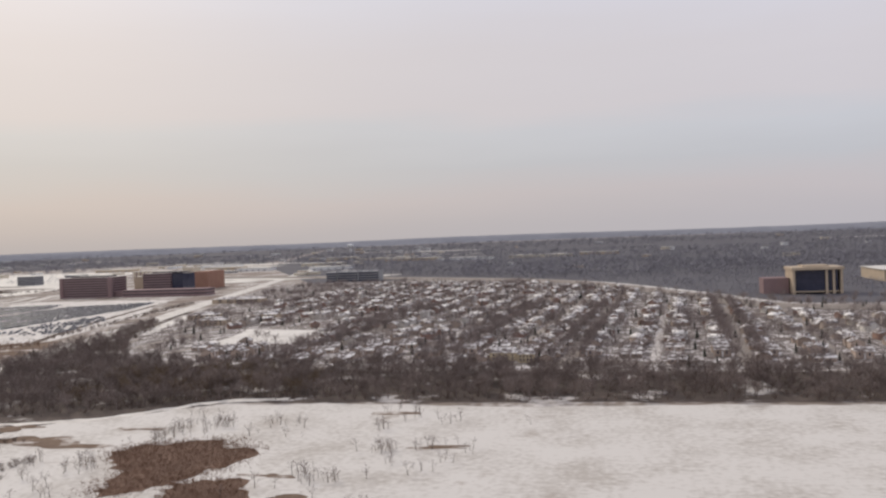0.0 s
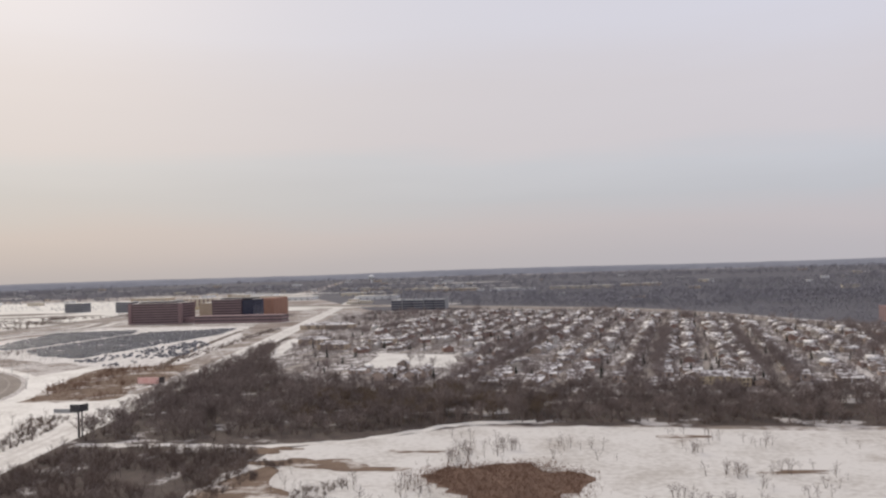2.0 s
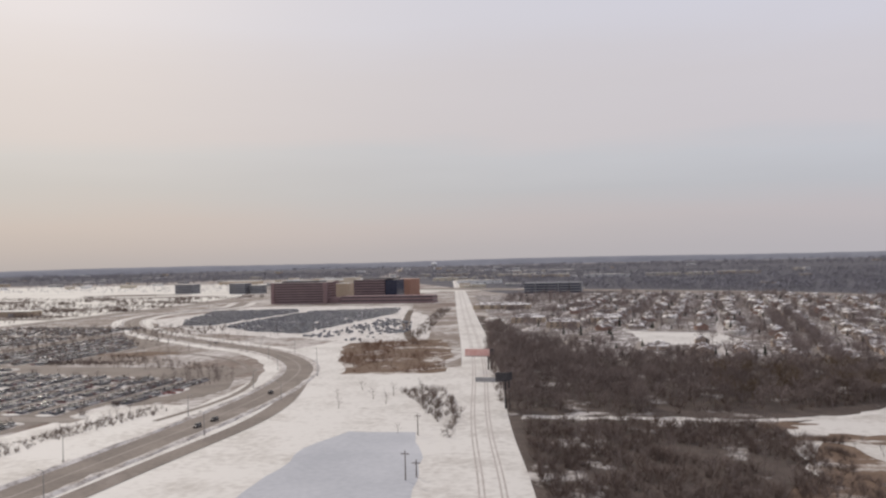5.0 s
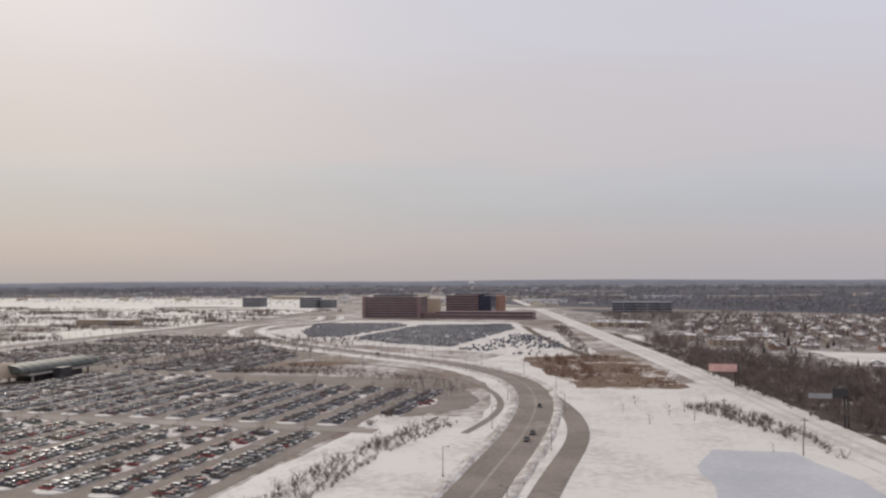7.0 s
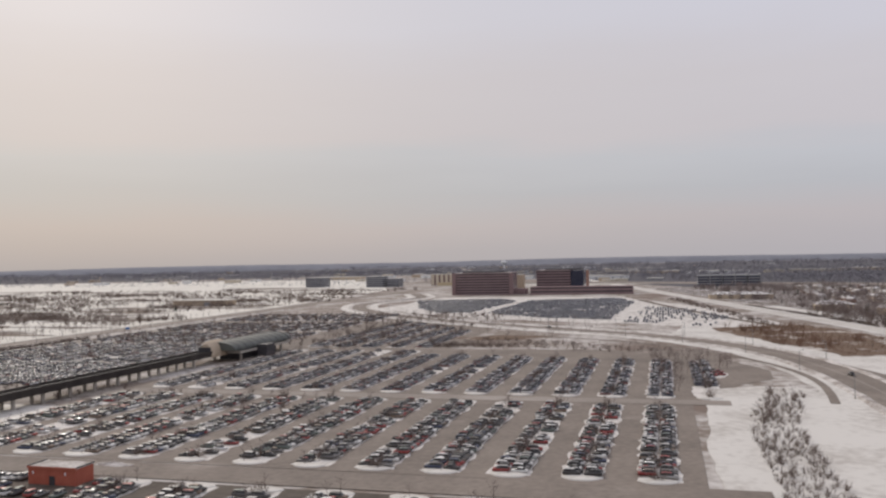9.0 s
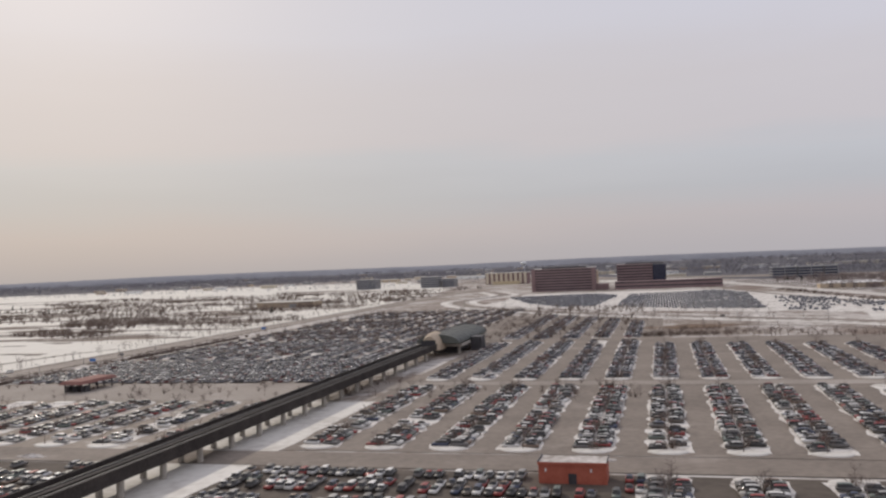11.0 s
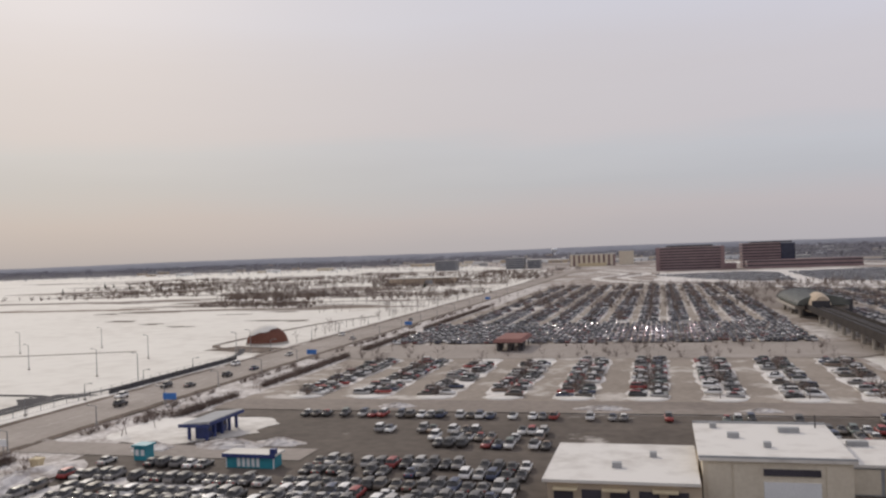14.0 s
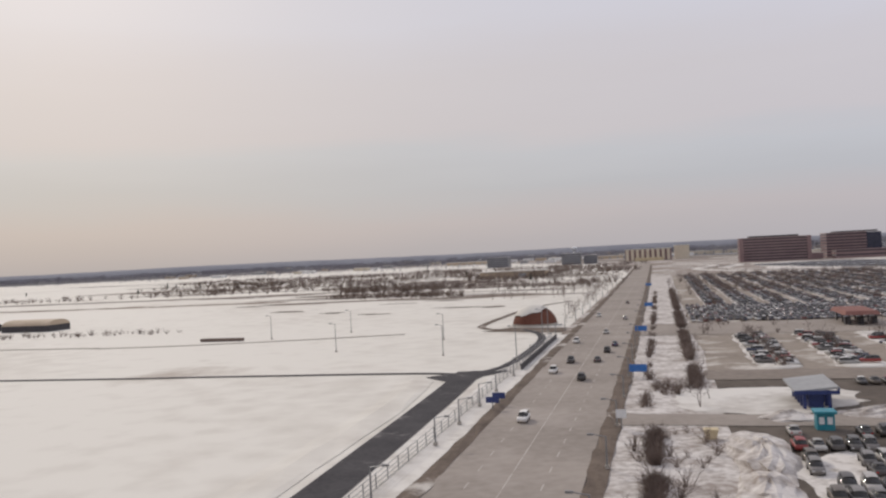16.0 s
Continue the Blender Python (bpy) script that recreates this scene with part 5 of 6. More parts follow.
ob = thing("salt_dome", "rust-brown shingled salt dome capped with snow", "storage dome", Matrix.Translation((-640, 198, 0.08)))
def dome_rings(r, h, a0=0.0, n=28):
    return [[(r * math.cos(b) * math.cos(6.2832 * i / n), r * math.cos(b) * math.sin(6.2832 * i / n), h * math.sin(b)) for i in range(n)] for b in np.linspace(a0, 1.5, 9)]


part("shell", Geo().loft(dome_rings(5.35, 4.6)), M_rust, ob)
cap, n = Geo(), 24
rows_ = []
for k in range(7):
    row = []
    for i in range(n):
        a = 6.2832 * i / n
        low = 0.5 + 0.55 * (0.5 - 0.5 * math.cos(a - 3.6))
        b = low + 0.05 * math.sin(7 * a) + (1.56 - low) * k / 6
        row.append((5.6 * math.cos(b) * math.cos(a), 5.6 * math.cos(b) * math.sin(a), 4.86 * math.sin(min(b, 1.57))))
    rows_.append(row)
cap.loft(rows_, caps=False)
part("snow_cap", cap, M_airfield, ob, "melting snow cap")
part("footing", Geo().loft([[(5.5 * math.cos(6.2832 * i / 28), 5.5 * math.sin(6.2832 * i / 28), z) for i in range(28)] for z in (0, 0.4)]), M_concrete, ob)

def billboard(x, y, w, z0, z1, front, label, back=0.0, turn=0.0):
    ob = thing("billboard", label, "billboard", Matrix.Translation((x, y, 0.1)) @ Matrix.Rotation(turn, 4, "Z"), "billboards by the track")
    part("post", Geo().rod((0, 0, 0), (0, 0, z0 + 0.5), 0.28, 0.24, 10), M_darksteel, ob)
    part("post", Geo().rod((0.9, 0.4, 0), (0.9, 0.4, z0 + 0.5), 0.22, 0.2, 10), M_darksteel, ob)
    part("panel", Geo().box(-w, 0.6, -0.25, 0.0, z0, z1), front, ob)
    part("panel", Geo().add([(0.6, -0.3, z0), (0.6, -0.1, z0), (1.5, 2.6, z0), (1.3, 2.6, z0), (0.6, -0.3, z1), (0.6, -0.1, z1), (1.5, 2.6, z1), (1.3, 2.6, z1)], [(0, 1, 2, 3), (4, 5, 6, 7), (0, 1, 5, 4), (1, 2, 6, 5), (2, 3, 7, 6), (3, 0, 4, 7)]), M_darksteel, ob)
    part("catwalk", Geo().box(-w, 0.6, -0.7, -0.25, z0 - 0.15, z0 - 0.05), M_darksteel, ob)
    for i in range(4):
        part("strut", Geo().box(-w + (i + 0.5) * w / 4, -w + (i + 0.5) * w / 4 + 0.12, 0.0, 0.35, z0, z1), M_darksteel, ob)
    return ob


billboard(-249.6, 293, 8.4, 4.9, 7.4, M_boardpink, "roadside billboard with a faded red poster on twin posts")
ob = billboard(-231.7, 218.4, 2.6, 7.3, 9.5, M_darksteel, "roadside billboard seen with its dark back panel")
part("side_panel", Geo().box(-8.0, -2.7, -0.2, 0.0, 7.0, 8.2), M_greypanel, ob, "pale grey poster panel")

# utility poles, lamps, signs
def utility_pole(x, y, h):
    ob = thing("utility_pole", "weathered wooden utility pole in snow", "utility pole", Matrix.Translation((x, y, 0.05)), "utility poles")
    part("pole", Geo().rod((0, 0, 0), (0, 0, h), 0.13, 0.09, 8), M_bark, ob)
    part("crossarm", Geo().box(-0.8, 0.8, -0.06, 0.06, h - 0.7, h - 0.55), M_bark, ob)


for x, y, h in ((-246.6, 183.8, 5.0), (-239, 146.6, 5.4), (-237.6, 149, 3.2), (-243.0, 204, 4.6), (-258, 232, 4.5)):
    utility_pole(x, y, h)

def street_lamp(h=4.6, arm=1.3):
    ob = thing("street_lamp", "grey steel street lamp with a single arm", "street lamp", None, "street lamps")
    part("pole", Geo().rod((0, 0, 0), (0, 0, h), 0.09, 0.06, 8), M_steel, ob)
    bracket = part("arm", Geo().rod((0, 0, h - 0.05), (-arm, 0, h + 0.12), 0.045, 0.04, 6), M_steel, ob)
    part("lamp_head", Geo().box(-arm - 0.45, -arm + 0.05, -0.1, 0.1, h + 0.05, h + 0.2), M_steel, bracket)
    part("base", Geo().box(-0.18, 0.18, -0.18, 0.18, 0, 0.3), M_concrete, ob)
    return ob


lamp = street_lamp(2.6, 1.0)
lamp.matrix_basis = Matrix.Translation((-614.9, 66.4, 0.1))
for y in (35, 50.5, 82.2, 98, 114, 130, 146, 162, 195, 215, 235, 255, 275, 300, 325, 350, 380, 410):
    copy_thing(lamp, Matrix.Translation((-614.9, y, 0.1)))
flip = Matrix.Rotation(math.pi, 4, "Z")
for y in (40, 56, 73.6, 83, 93, 103, 116, 131.7, 148, 165, 182, 206, 225, 250, 275, 305, 335, 370, 405):
    copy_thing(lamp, Matrix.Translation((-631.0, y, 0.1)) @ flip)
tall = street_lamp(5.4, 0.8)
tall.matrix_basis = Matrix.Translation((-633.6, 133.8, 0.1))
tall["label"] = "tall grey airfield lamp pole"
for x, y in ((-648, 141), (-684.3, 190), (-700.1, 178.6), (-672, 150), (-655, 168), (-634.2, 178), (-634.6, 172)):
    copy_thing(tall, Matrix.Translation((x, y, 0.04)))

L_ = smooth_line(BOULEVARD, 30.0)
for i, (p, q) in enumerate(zip(L_, L_[1:])):
    if 120 < p[1] < 520:
        d = (q - p) / np.linalg.norm(q - p)
        side = 1 if i % 2 else -1
        copy_thing(tall, Matrix.Translation((p[0] - side * d[1] * 8.2, p[1] + side * d[0] * 8.2, 0.07)) @ Matrix.Rotation(math.atan2(d[0], -d[1]) if side > 0 else math.atan2(-d[0], d[1]), 4, "Z"))["label"] = "grey street lamp on the boulevard's snowy verge"

def road_sign(x, y, w, h, z):
    ob = thing("road_sign", "blue roadside direction sign on two posts", "road sign", Matrix.Translation((x, y, 0.1)), "blue road signs")
    for s in (-0.6, 0.6):
        part("post", Geo().box(s * w - 0.05, s * w + 0.05, 0.03, 0.11, 0, z + h), M_steel, ob)
    part("panel", Geo().box(-w, w, -0.05, 0.02, z, z + h), M_blue, ob)


for x, y in ((-613.6, 113.4), (-614.4, 168.5), (-615.4, 363), (-613.8, 238)):
    road_sign(x, y, 1.15, 1.0, 0.75)
ob = thing("road_sign", "plain white roadside sign board on a post", "road sign", Matrix.Translation((-614.4, 81.0, 0.1)), "")
part("post", Geo().box(-0.05, 0.05, 0, 0.08, 0, 1.8), M_steel, ob)
part("panel", Geo().box(-0.5, 0.5, -0.05, 0, 1.1, 1.9), M_white, ob)
ob = thing("yellow_bin", "yellow salt bin on the snowy verge", "salt bin", Matrix.Translation((-606.4, 77.2, 0.1)))
part("body", Geo().add([(-.45, -.4, 0), (.45, -.4, 0), (.45, .4, 0), (-.45, .4, 0), (-.6, -.5, .8), (.6, -.5, .8), (.6, .5, .8), (-.6, .5, .8)], [(3, 2, 1, 0), (4, 5, 6, 7), (0, 1, 5, 4), (1, 2, 6, 5), (2, 3, 7, 6), (3, 0, 4, 7)]), M_yellow, ob)
part("lid", Geo().box(-.65, .65, -.55, .55, .8, .92), M_yellow, ob)

# perimeter fence west of the arterial road
ob = thing("perimeter_fence", "chain-link perimeter fence with steel posts", "fence")
for i in range(46):
    part("post", Geo().rod((-631.9, 40 + i * 2.8, 0), (-631.9, 40 + i * 2.8, 1.25), 0.05, 0.05, 5), M_steel, ob)
for z in (0.12, 0.45, 0.8, 1.2):
    part("rail", Geo().box(-631.93, -631.87, 40, 166, z, z + 0.035), M_steel, ob)
ob = thing("barrier_wall", "dark noise barrier beside the road", "barrier")
for i in range(14):
    part("panel", Geo().box(-631.0, -630.8, 122 + i * 3.1, 124.95 + i * 3.1, 0, 0.95), M_darksteel, ob)
ob = thing("airfield_hedge", "long dark clipped hedge in the snow", "hedge", Matrix.Translation((-712, 176.5, 0.04)))
part("body", Geo().box(-5.5, 5.5, -0.6, 0.6, 0, 0.7), M_brush, ob)

for x, y in ((-629.0, 90.7), (-628.8, 93.4)):
    ob = thing("road_sign", "small navy sign board by the perimeter fence", "road sign", Matrix.Translation((x, y, 0.1)), "navy fence signs")
    part("post", Geo().box(-0.05, 0.05, 0, 0.08, 0, 1.5), M_steel, ob)
    part("panel", Geo().box(-0.75, 0.75, -0.05, 0, 0.8, 1.5), M_navy, ob)
setting("brown_bank", patch_geo(-420, 335, 20, 9, 0.09, 41, rough=0.25), M_drygrass, "brown dry grass on the boulevard's bank", "meadow")

# snow heaps
def snow_heap(x, y, rx, ry, h, seed):
    r = np.random.default_rng(seed)
    gg, n, k = Geo(), 18, 6
    vs = []
    for j in range(k):
        s = 1 - j / (k - 0.6)
        for i in range(n):
            a = 6.283 * i / n
            e = r.uniform(0.8, 1.2)
            vs.append((rx * s * e * math.cos(a), ry * s * e * math.sin(a), h * (1 - s ** 1.5) * r.uniform(0.75, 1.2)))
    fs = [(j * n + i, j * n + (i + 1) % n, (j + 1) * n + (i + 1) % n, (j + 1) * n + i) for j in range(k - 1) for i in range(n)] + [tuple(range((k - 1) * n, k * n))]
    me = gg.add(vs, fs).mesh("snow_heap", M_dirtysnow)
    o = new("snow_heap", me)
    o.location = (x, y, 0.05)
    tagged(o, "dirty heap of ploughed snow", "snow heap", "ploughed snow heaps")


for i, (x, y, rx, ry, h) in enumerate(((-602.8, 71, 2.8, 9, 1.3), (-603.5, 61, 2.4, 6, 1.0), (-589.5, 88.5, 4.5, 2.2, 0.9), (-598.5, 86.5, 3, 2, 0.8), (-584, 90.5, 3, 1.6, 0.7), (-577, 114, 3, 1.2, 0.6), (-548, 113.5, 4, 1.1, 0.6), (-528, 113.3, 3, 1, 0.5), (-440, 118, 4, 1.3, 0.5), (-606.5, 52, 2, 6, 0.9))):
    snow_heap(x, y, rx, ry, h, i)

# ---- cars ----
def car_shapes(kind, far=False):
    """Lower body and glasshouse of a car 2.55 m long, along x."""
    if kind == "sedan":
        prof = [(-1.25, 0.16), (1.25, 0.16), (1.27, 0.34), (1.18, 0.46), (0.62, 0.50), (-0.86, 0.52), (-1.22, 0.47), (-1.27, 0.30)]
        cab = [(-0.88, 0.51, 0.44), (0.66, 0.49, 0.44), (0.22, 0.76, 0.36), (-0.55, 0.77, 0.36)]
    else:
        prof = [(-1.28, 0.20), (1.25, 0.20), (1.28, 0.42), (1.18, 0.56), (0.72, 0.60), (-1.20, 0.62), (-1.30, 0.56), (-1.31, 0.32)]
        cab = [(-1.2, 0.61, 0.46), (0.74, 0.59, 0.46), (0.36, 0.94, 0.39), (-1.08, 0.95, 0.39)]
    prof = [(x * 1.01, z * 1.03) for x, z in prof]
    cab = [(x * 1.01, z * 1.03, w_) for x, z, w_ in cab]
    body = Geo()
    w = 0.5
    rings = []
    for y, s, dz in (((-w, 1, 0), (w, 1, 0)) if far else ((-w, 0.97, 0.02), (-w + 0.05, 1, 0), (w - 0.05, 1, 0), (w, 0.97, 0.02))):
        rings.append([(x * s, y, z + (dz if z < 0.3 else -dz)) for x, z in prof])
    body.loft(rings)
    (xa, za, wa), (xb, zb, wb), (xc, zc, wc), (xd, zd, wd) = cab
    glass = Geo().add([(xa, -wa, za), (xb, -wb, zb), (xb, wb, zb), (xa, wa, za), (xd, -wd, zd), (xc, -wc, zc), (xc, wc, zc), (xd, wd, zd)], [(0, 1, 5, 4), (1, 2, 6, 5), (2, 3, 7, 6), (3, 0, 4, 7)])
    xs_ = [xd + (xc - xd) * k / 3 for k in range(4)]
    ys_ = (-wd, -wd * 0.4, wd * 0.4, wd)
    lift = ((0, 0.05, 0.05, 0), (0.05, 0.1, 0.1, 0.05), (0.05, 0.1, 0.1, 0.05), (0, 0.05, 0.05, 0))
    roof = Geo().add([(x, y, zd + lift[i][j]) for i, x in enumerate(xs_) for j, y in enumerate(ys_)], [(i * 4 + j, i * 4 + 4 + j, i * 4 + 5 + j, i * 4 + 1 + j) for i in range(3) for j in range(3)])
    body.smooth = glass.smooth = roof.smooth = True
    return body, glass, roof


CAR_PROTO = []
for ci, word in enumerate(CAR_WORDS):
    for kind in ("sedan", "suv"):
        body, glass, roof = car_shapes(kind)
        low = "sedan" if kind == "sedan" else "sport utility car"
        wheel = Geo().rod((0, -0.08, 0), (0, 0.08, 0), 0.2, 0.2, 10)
        CAR_PROTO.append((f"{word} {low} parked on salted asphalt", body.mesh("body", M_paint[ci]), glass.mesh("glasshouse", M_carglass), roof.mesh("roof", M_paint[ci]), wheel.mesh("wheel", M_rubber),
                          Geo().box(-0.03, 0.03, -0.1, 0.1, -0.04, 0.04).mesh("headlight", M_lamp_clear), Geo().box(-0.03, 0.03, -0.08, 0.08, -0.05, 0.05).mesh("tail_light", M_lamp_red)))


def put_car(i, x, y, a, z=0.06, group="parked cars"):
    label, body, glass, roof, wheel, hl, tl = CAR_PROTO[i]
    ob = thing("car", label, "car", Matrix.Translation((x, y, z)) @ Matrix.Rotation(a, 4, "Z"), group)
    part("body", body, None, ob)
    part("glasshouse", glass, None, ob)
    part("roof", roof, None, ob)
    for wx in (-0.8, 0.79):
        for wy in (-0.44, 0.44):
            part("wheel", wheel, None, ob, at=Matrix.Translation((wx, wy, 0.2)))
    for wy in (-0.34, 0.34):
        part("headlight", hl, None, ob, at=Matrix.Translation((1.265, wy, 0.42)))
        part("tail_light", tl, None, ob, at=Matrix.Translation((-1.275, wy, 0.42)))


rng = np.random.default_rng(77)
stalls, strips = [], []      # car places x, y, heading; strips of trodden snow under the rows
BLOCKED = ((-552, -514.5, 66, 89), (-601, -576, 76.5, 103), (-506, -489, 20, 300), (-347, -300, 100, 214), (-447, -435, 103, 112))
def free(x, y):
    return not any(a < x < b and c < y < d for a, b, c, d in BLOCKED)
def bay_rows(x0, x1, first, pitch, y0, y1, fill, cap=lambda x: 1e9):
    c = first
    while c < x1 - 2.4:
        if c > x0 + 2.4:
            top = min(y1, cap(c))
            if top - y0 > 6:
                strips.append((c - 3.1, c + 3.1, y0 - 1.6, top + 1.2))
            y = y0
            while y < top:
                for s in (-1, 1):
                    if rng.uniform() < fill * (0.78 + 0.9 * (noise.noise((c * 0.05, y * 0.045, 0)) + 0.22)) and free(c, y):
                        stalls.append((c + s * 1.5 + rng.uniform(-0.15, 0.15), y + rng.uniform(-0.12, 0.12), (0 if s > 0 else math.pi) + rng.uniform(-0.04, 0.04) + (math.pi if rng.uniform() < 0.3 else 0)))
                y += 1.42
        c += pitch


def cross_rows(x0, x1, ys, fill, flip=0.0):
    for y in ys:
        x = x0
        while x < x1:
            if rng.uniform() < fill and free(x, y):
                stalls.append((x + rng.uniform(-0.1, 0.1), y + rng.uniform(-0.15, 0.15), math.pi / 2 * (1 if rng.uniform() < 0.5 else -1) + rng.uniform(-0.05, 0.05)))
            x += 1.36


bay_rows(-604.5, -556, -594.7, 10.5, 123, 162, 0.56)
bay_rows(-558, -506, -552.7, 10.5, 123, 162, 0.76)
cross_rows(-603.5, -507, [193.5 + 3.1 * i for i in range(15)], 0.8)
for y0, y1, fl in ((244, 300, 0.82), (308, 352, 0.66), (362, 410, 0.5), (424, 474, 0.38)):
    bay_rows(-604.5, -506, -595.5, 8.6, y0, y1, fl)
bay_rows(-490, -349, -483.2, 10.7, 125, 183, 0.84)
bay_rows(-490, -338, -483.2, 10.7, 197, 290, 0.88, lambda x: 282 if x < -430 else 270 - (x + 430) * 0.12)
bay_rows(-506, -430, -483.2, 10.7, 296, 415, 0.85, lambda x: 415 - max(0, x + 480) * 1.3)
cross_rows(-589, -553, (107, 98.2), 0.6)
cross_rows(-575, -552, (82, 78.8, 74.4, 71.2), 0.85)
cross_rows(-566, -552, (94.6, 91.2), 0.7)
cross_rows(-549, -507, (107,), 0.5)
cross_rows(-536, -507, (101.5, 98.4, 93.6, 90.6), 0.85)
cross_rows(-599.5, -576.6, (76.6, 73.9), 0.85)
cross_rows(-599.5, -558, (69.2, 66.5, 62.0, 59.3, 54.8, 52.1), 0.86)
cross_rows(-486, -432, (107.5, 103.2, 100.2, 94.8, 91.8, 86, 83), 0.75)
bay_rows(-440, -349, -430, 10.7, 74, 108, 0.7)
for kx in (-599.2, -593.4, -591.8, -590.2, -588.7, -587.2):
    stalls.append((kx, 79.4, math.pi / 2))
# stored cars beyond the boulevard
yard = []
for poly, full in (([(-488, 490), (-514, 537), (-545, 636), (-479, 656), (-461, 617), (-468, 489)], 0.9), ([(-456, 482), (-453, 626), (-388, 660), (-374, 602), (-381, 433), (-416, 446)], 0.88), ([(-374, 418), (-364, 548), (-334, 502), (-316, 420), (-336, 392)], 0.3)):
    P = np.array(poly)
    for y in np.arange(P[:, 1].min(), P[:, 1].max(), 4.3):
        for x in np.arange(P[:, 0].min(), P[:, 0].max(), 1.5):
            inside = False
            for (xa, ya), (xb, yb) in zip(poly, poly[1:] + poly[:1]):
                if (ya > y) != (yb > y) and x < (xb - xa) * (y - ya) / (yb - ya) + xa:
                    inside = not inside
            if inside and rng.uniform() < full + noise.noise((x * 0.05, y * 0.03, 9)) * 0.6:
                yard.append((x, y, math.pi / 2))
for x0, x1, y0, y1 in strips:
    xm, hw = (x0 + x1) / 2, (x1 - x0) / 2
    setting("row_snow", ribbon_geo([(xm, y0), (xm, y1)], (-hw, -hw * 0.4, hw * 0.4, hw), (0.072, 0.076, 0.076, 0.072), 2.2, jitter=0.55, seed=int(abs(xm * 7 + y0))), M_rowsnow, "trodden snow between parked car rows", "snow")

# raised snow islands at the ends of the rows
isl = Geo()
rings = []
for k, z in ((1.0, 0.0), (0.95, 0.12), (0.8, 0.2), (0.4, 0.26)):
    rings.append([(2.8 * k * math.cos(a) * (1 + 0.1 * math.sin(3 * a)), 1.5 * k * math.sin(a), z) for a in np.linspace(0, 6.283, 20, endpoint=False)])
isl.loft(rings)
isl_me = isl.mesh("snow_island", M_snow)
lot_tree = tree_thing("car_park_tree", TREES_THIN[5], Matrix.Scale(2.6, 4), "small leafless tree on a car park island", "tree", "car park trees")
first_tree = True
for x0, x1, y0, y1 in strips:
    if y0 > 200:
        continue
    for y in (y0 + 0.1, y1):
        o = new("snow_island", isl_me)
        o.location = ((x0 + x1) / 2, y, 0.06)
        tagged(o, "rounded kerbed island heaped with snow", "traffic island", "car park islands")
        if rng.uniform() < 0.75:
            s = rng.uniform(1.8, 3.0)
            m = Matrix.Translation(((x0 + x1) / 2 + rng.uniform(-1, 1), y, 0.2)) @ Matrix.Rotation(rng.uniform(0, 6), 4, "Z")
            if first_tree:
                lot_tree.matrix_basis, first_tree = m @ Matrix.Scale(s, 4), False
            else:
                c = copy_thing(lot_tree, m)
                c.scale = (s, s, s)

stalls.sort(key=lambda c: c[1])
weights = np.array([2.4, 2.2, 2.0, 1.8, 1.0, 0.6, 0.7, 0.9, 1.4, 1.4])
weights /= weights.sum()
NEAR_CARS = 330
for x, y, a in stalls[:NEAR_CARS]:
    ci = int(rng.choice(10, p=weights))
    put_car(ci * 2 + int(rng.uniform() < 0.5), x, y, a)
for x, y, ci in ((-341.6, 231.5, 5), (-339.4, 233.2, 5), (-341.3, 236.0, 0), (-339.6, 238.2, 5), (-341.0, 240.6, 2)):
    put_car(ci * 2, x, y, 0.15)
for x, y, a, ci in ((-303.2, 194.0, -1.6, 0), (-303.4, 186.0, -1.6, 1), (-307.2, 236.0, 1.7, 0), (-405.0, 381.0, 2.5, 2)):
    put_car(ci * 2 + 1, x, y, a, 0.125, "cars on the road")
# cars on the arterial road
for x, y, d, ci in ((-624.5, 84.5, -1, 4), (-621.0, 111.5, 1, 0), (-624.2, 128.5, -1, 0), (-620.2, 129.5, 1, 1), (-625.6, 118, -1, 4), (-619.4, 141, 1, 0), (-618.6, 150, 1, 6), (-626, 156, -1, 4), (-621.5, 172, -1, 3), (-619, 205, 1, 3), (-626, 215, -1, 4), (-620.5, 262, 1, 2)):
    put_car(ci * 2 + (1 if ci in (0, 4) else 0), x, y, d * math.pi / 2, 0.13, "cars on the road")
tmpl = []
for kind in ("sedan", "suv"):
    body, glass, roof = car_shapes(kind, True)
    gg = Geo().add(body.v, body.f, 0)
    gg.add(glass.v, glass.f, 1)
    gg.add(roof.v, roof.f, 0)
    tmpl.append(geo_arrays(gg))


def car_stuff(name, cars, label):
    V, T, I, k = [], [], [], 0
    for x, y, a in cars:
        v, t, mi = tmpl[int(rng.uniform() < 0.5)]
        c, s = math.cos(a), math.sin(a)
        V.append(np.stack([v[:, 0] * c - v[:, 1] * s + x, v[:, 0] * s + v[:, 1] * c + y, v[:, 2] + 0.06], 1))
        T.append(t + k), I.append(mi)
        k += len(v)
    stuff_np(name, np.concatenate(V), np.concatenate(T), [{"stored_cars": M_stored, "packed_cars": M_packed}.get(name, M_paints), M_dustyglass if name == "stored_cars" else M_carglass], label, "cars", np.concatenate(I), smooth=True)


rest = stalls[NEAR_CARS:]
car_stuff("car_park_cars", [c for c in rest if c[1] < 192], "rows of parked cars among trodden snow")
car_stuff("packed_cars", [c for c in rest if 192 <= c[1]], "tightly packed rows of parked cars farther off")
car_stuff("stored_cars", yard, "grey-blue mass of stored cars")

# ---- roadside and airfield plants ----
rng = np.random.default_rng(91)
pl = []
for x0, x1, y0, y1 in strips:
    pl += [((x0 + x1) / 2 + rng.uniform(-0.6, 0.6), y, 0.06, rng.uniform(1.4, 2.8)) for y in rng.uniform(y0 + 3, y1, int((y1 - y0) / 4.5))]
pl += [(rng.uniform(-604, -430), rng.uniform(166, 192), 0.1, rng.uniform(1.5, 2.8)) for i in range(50)]
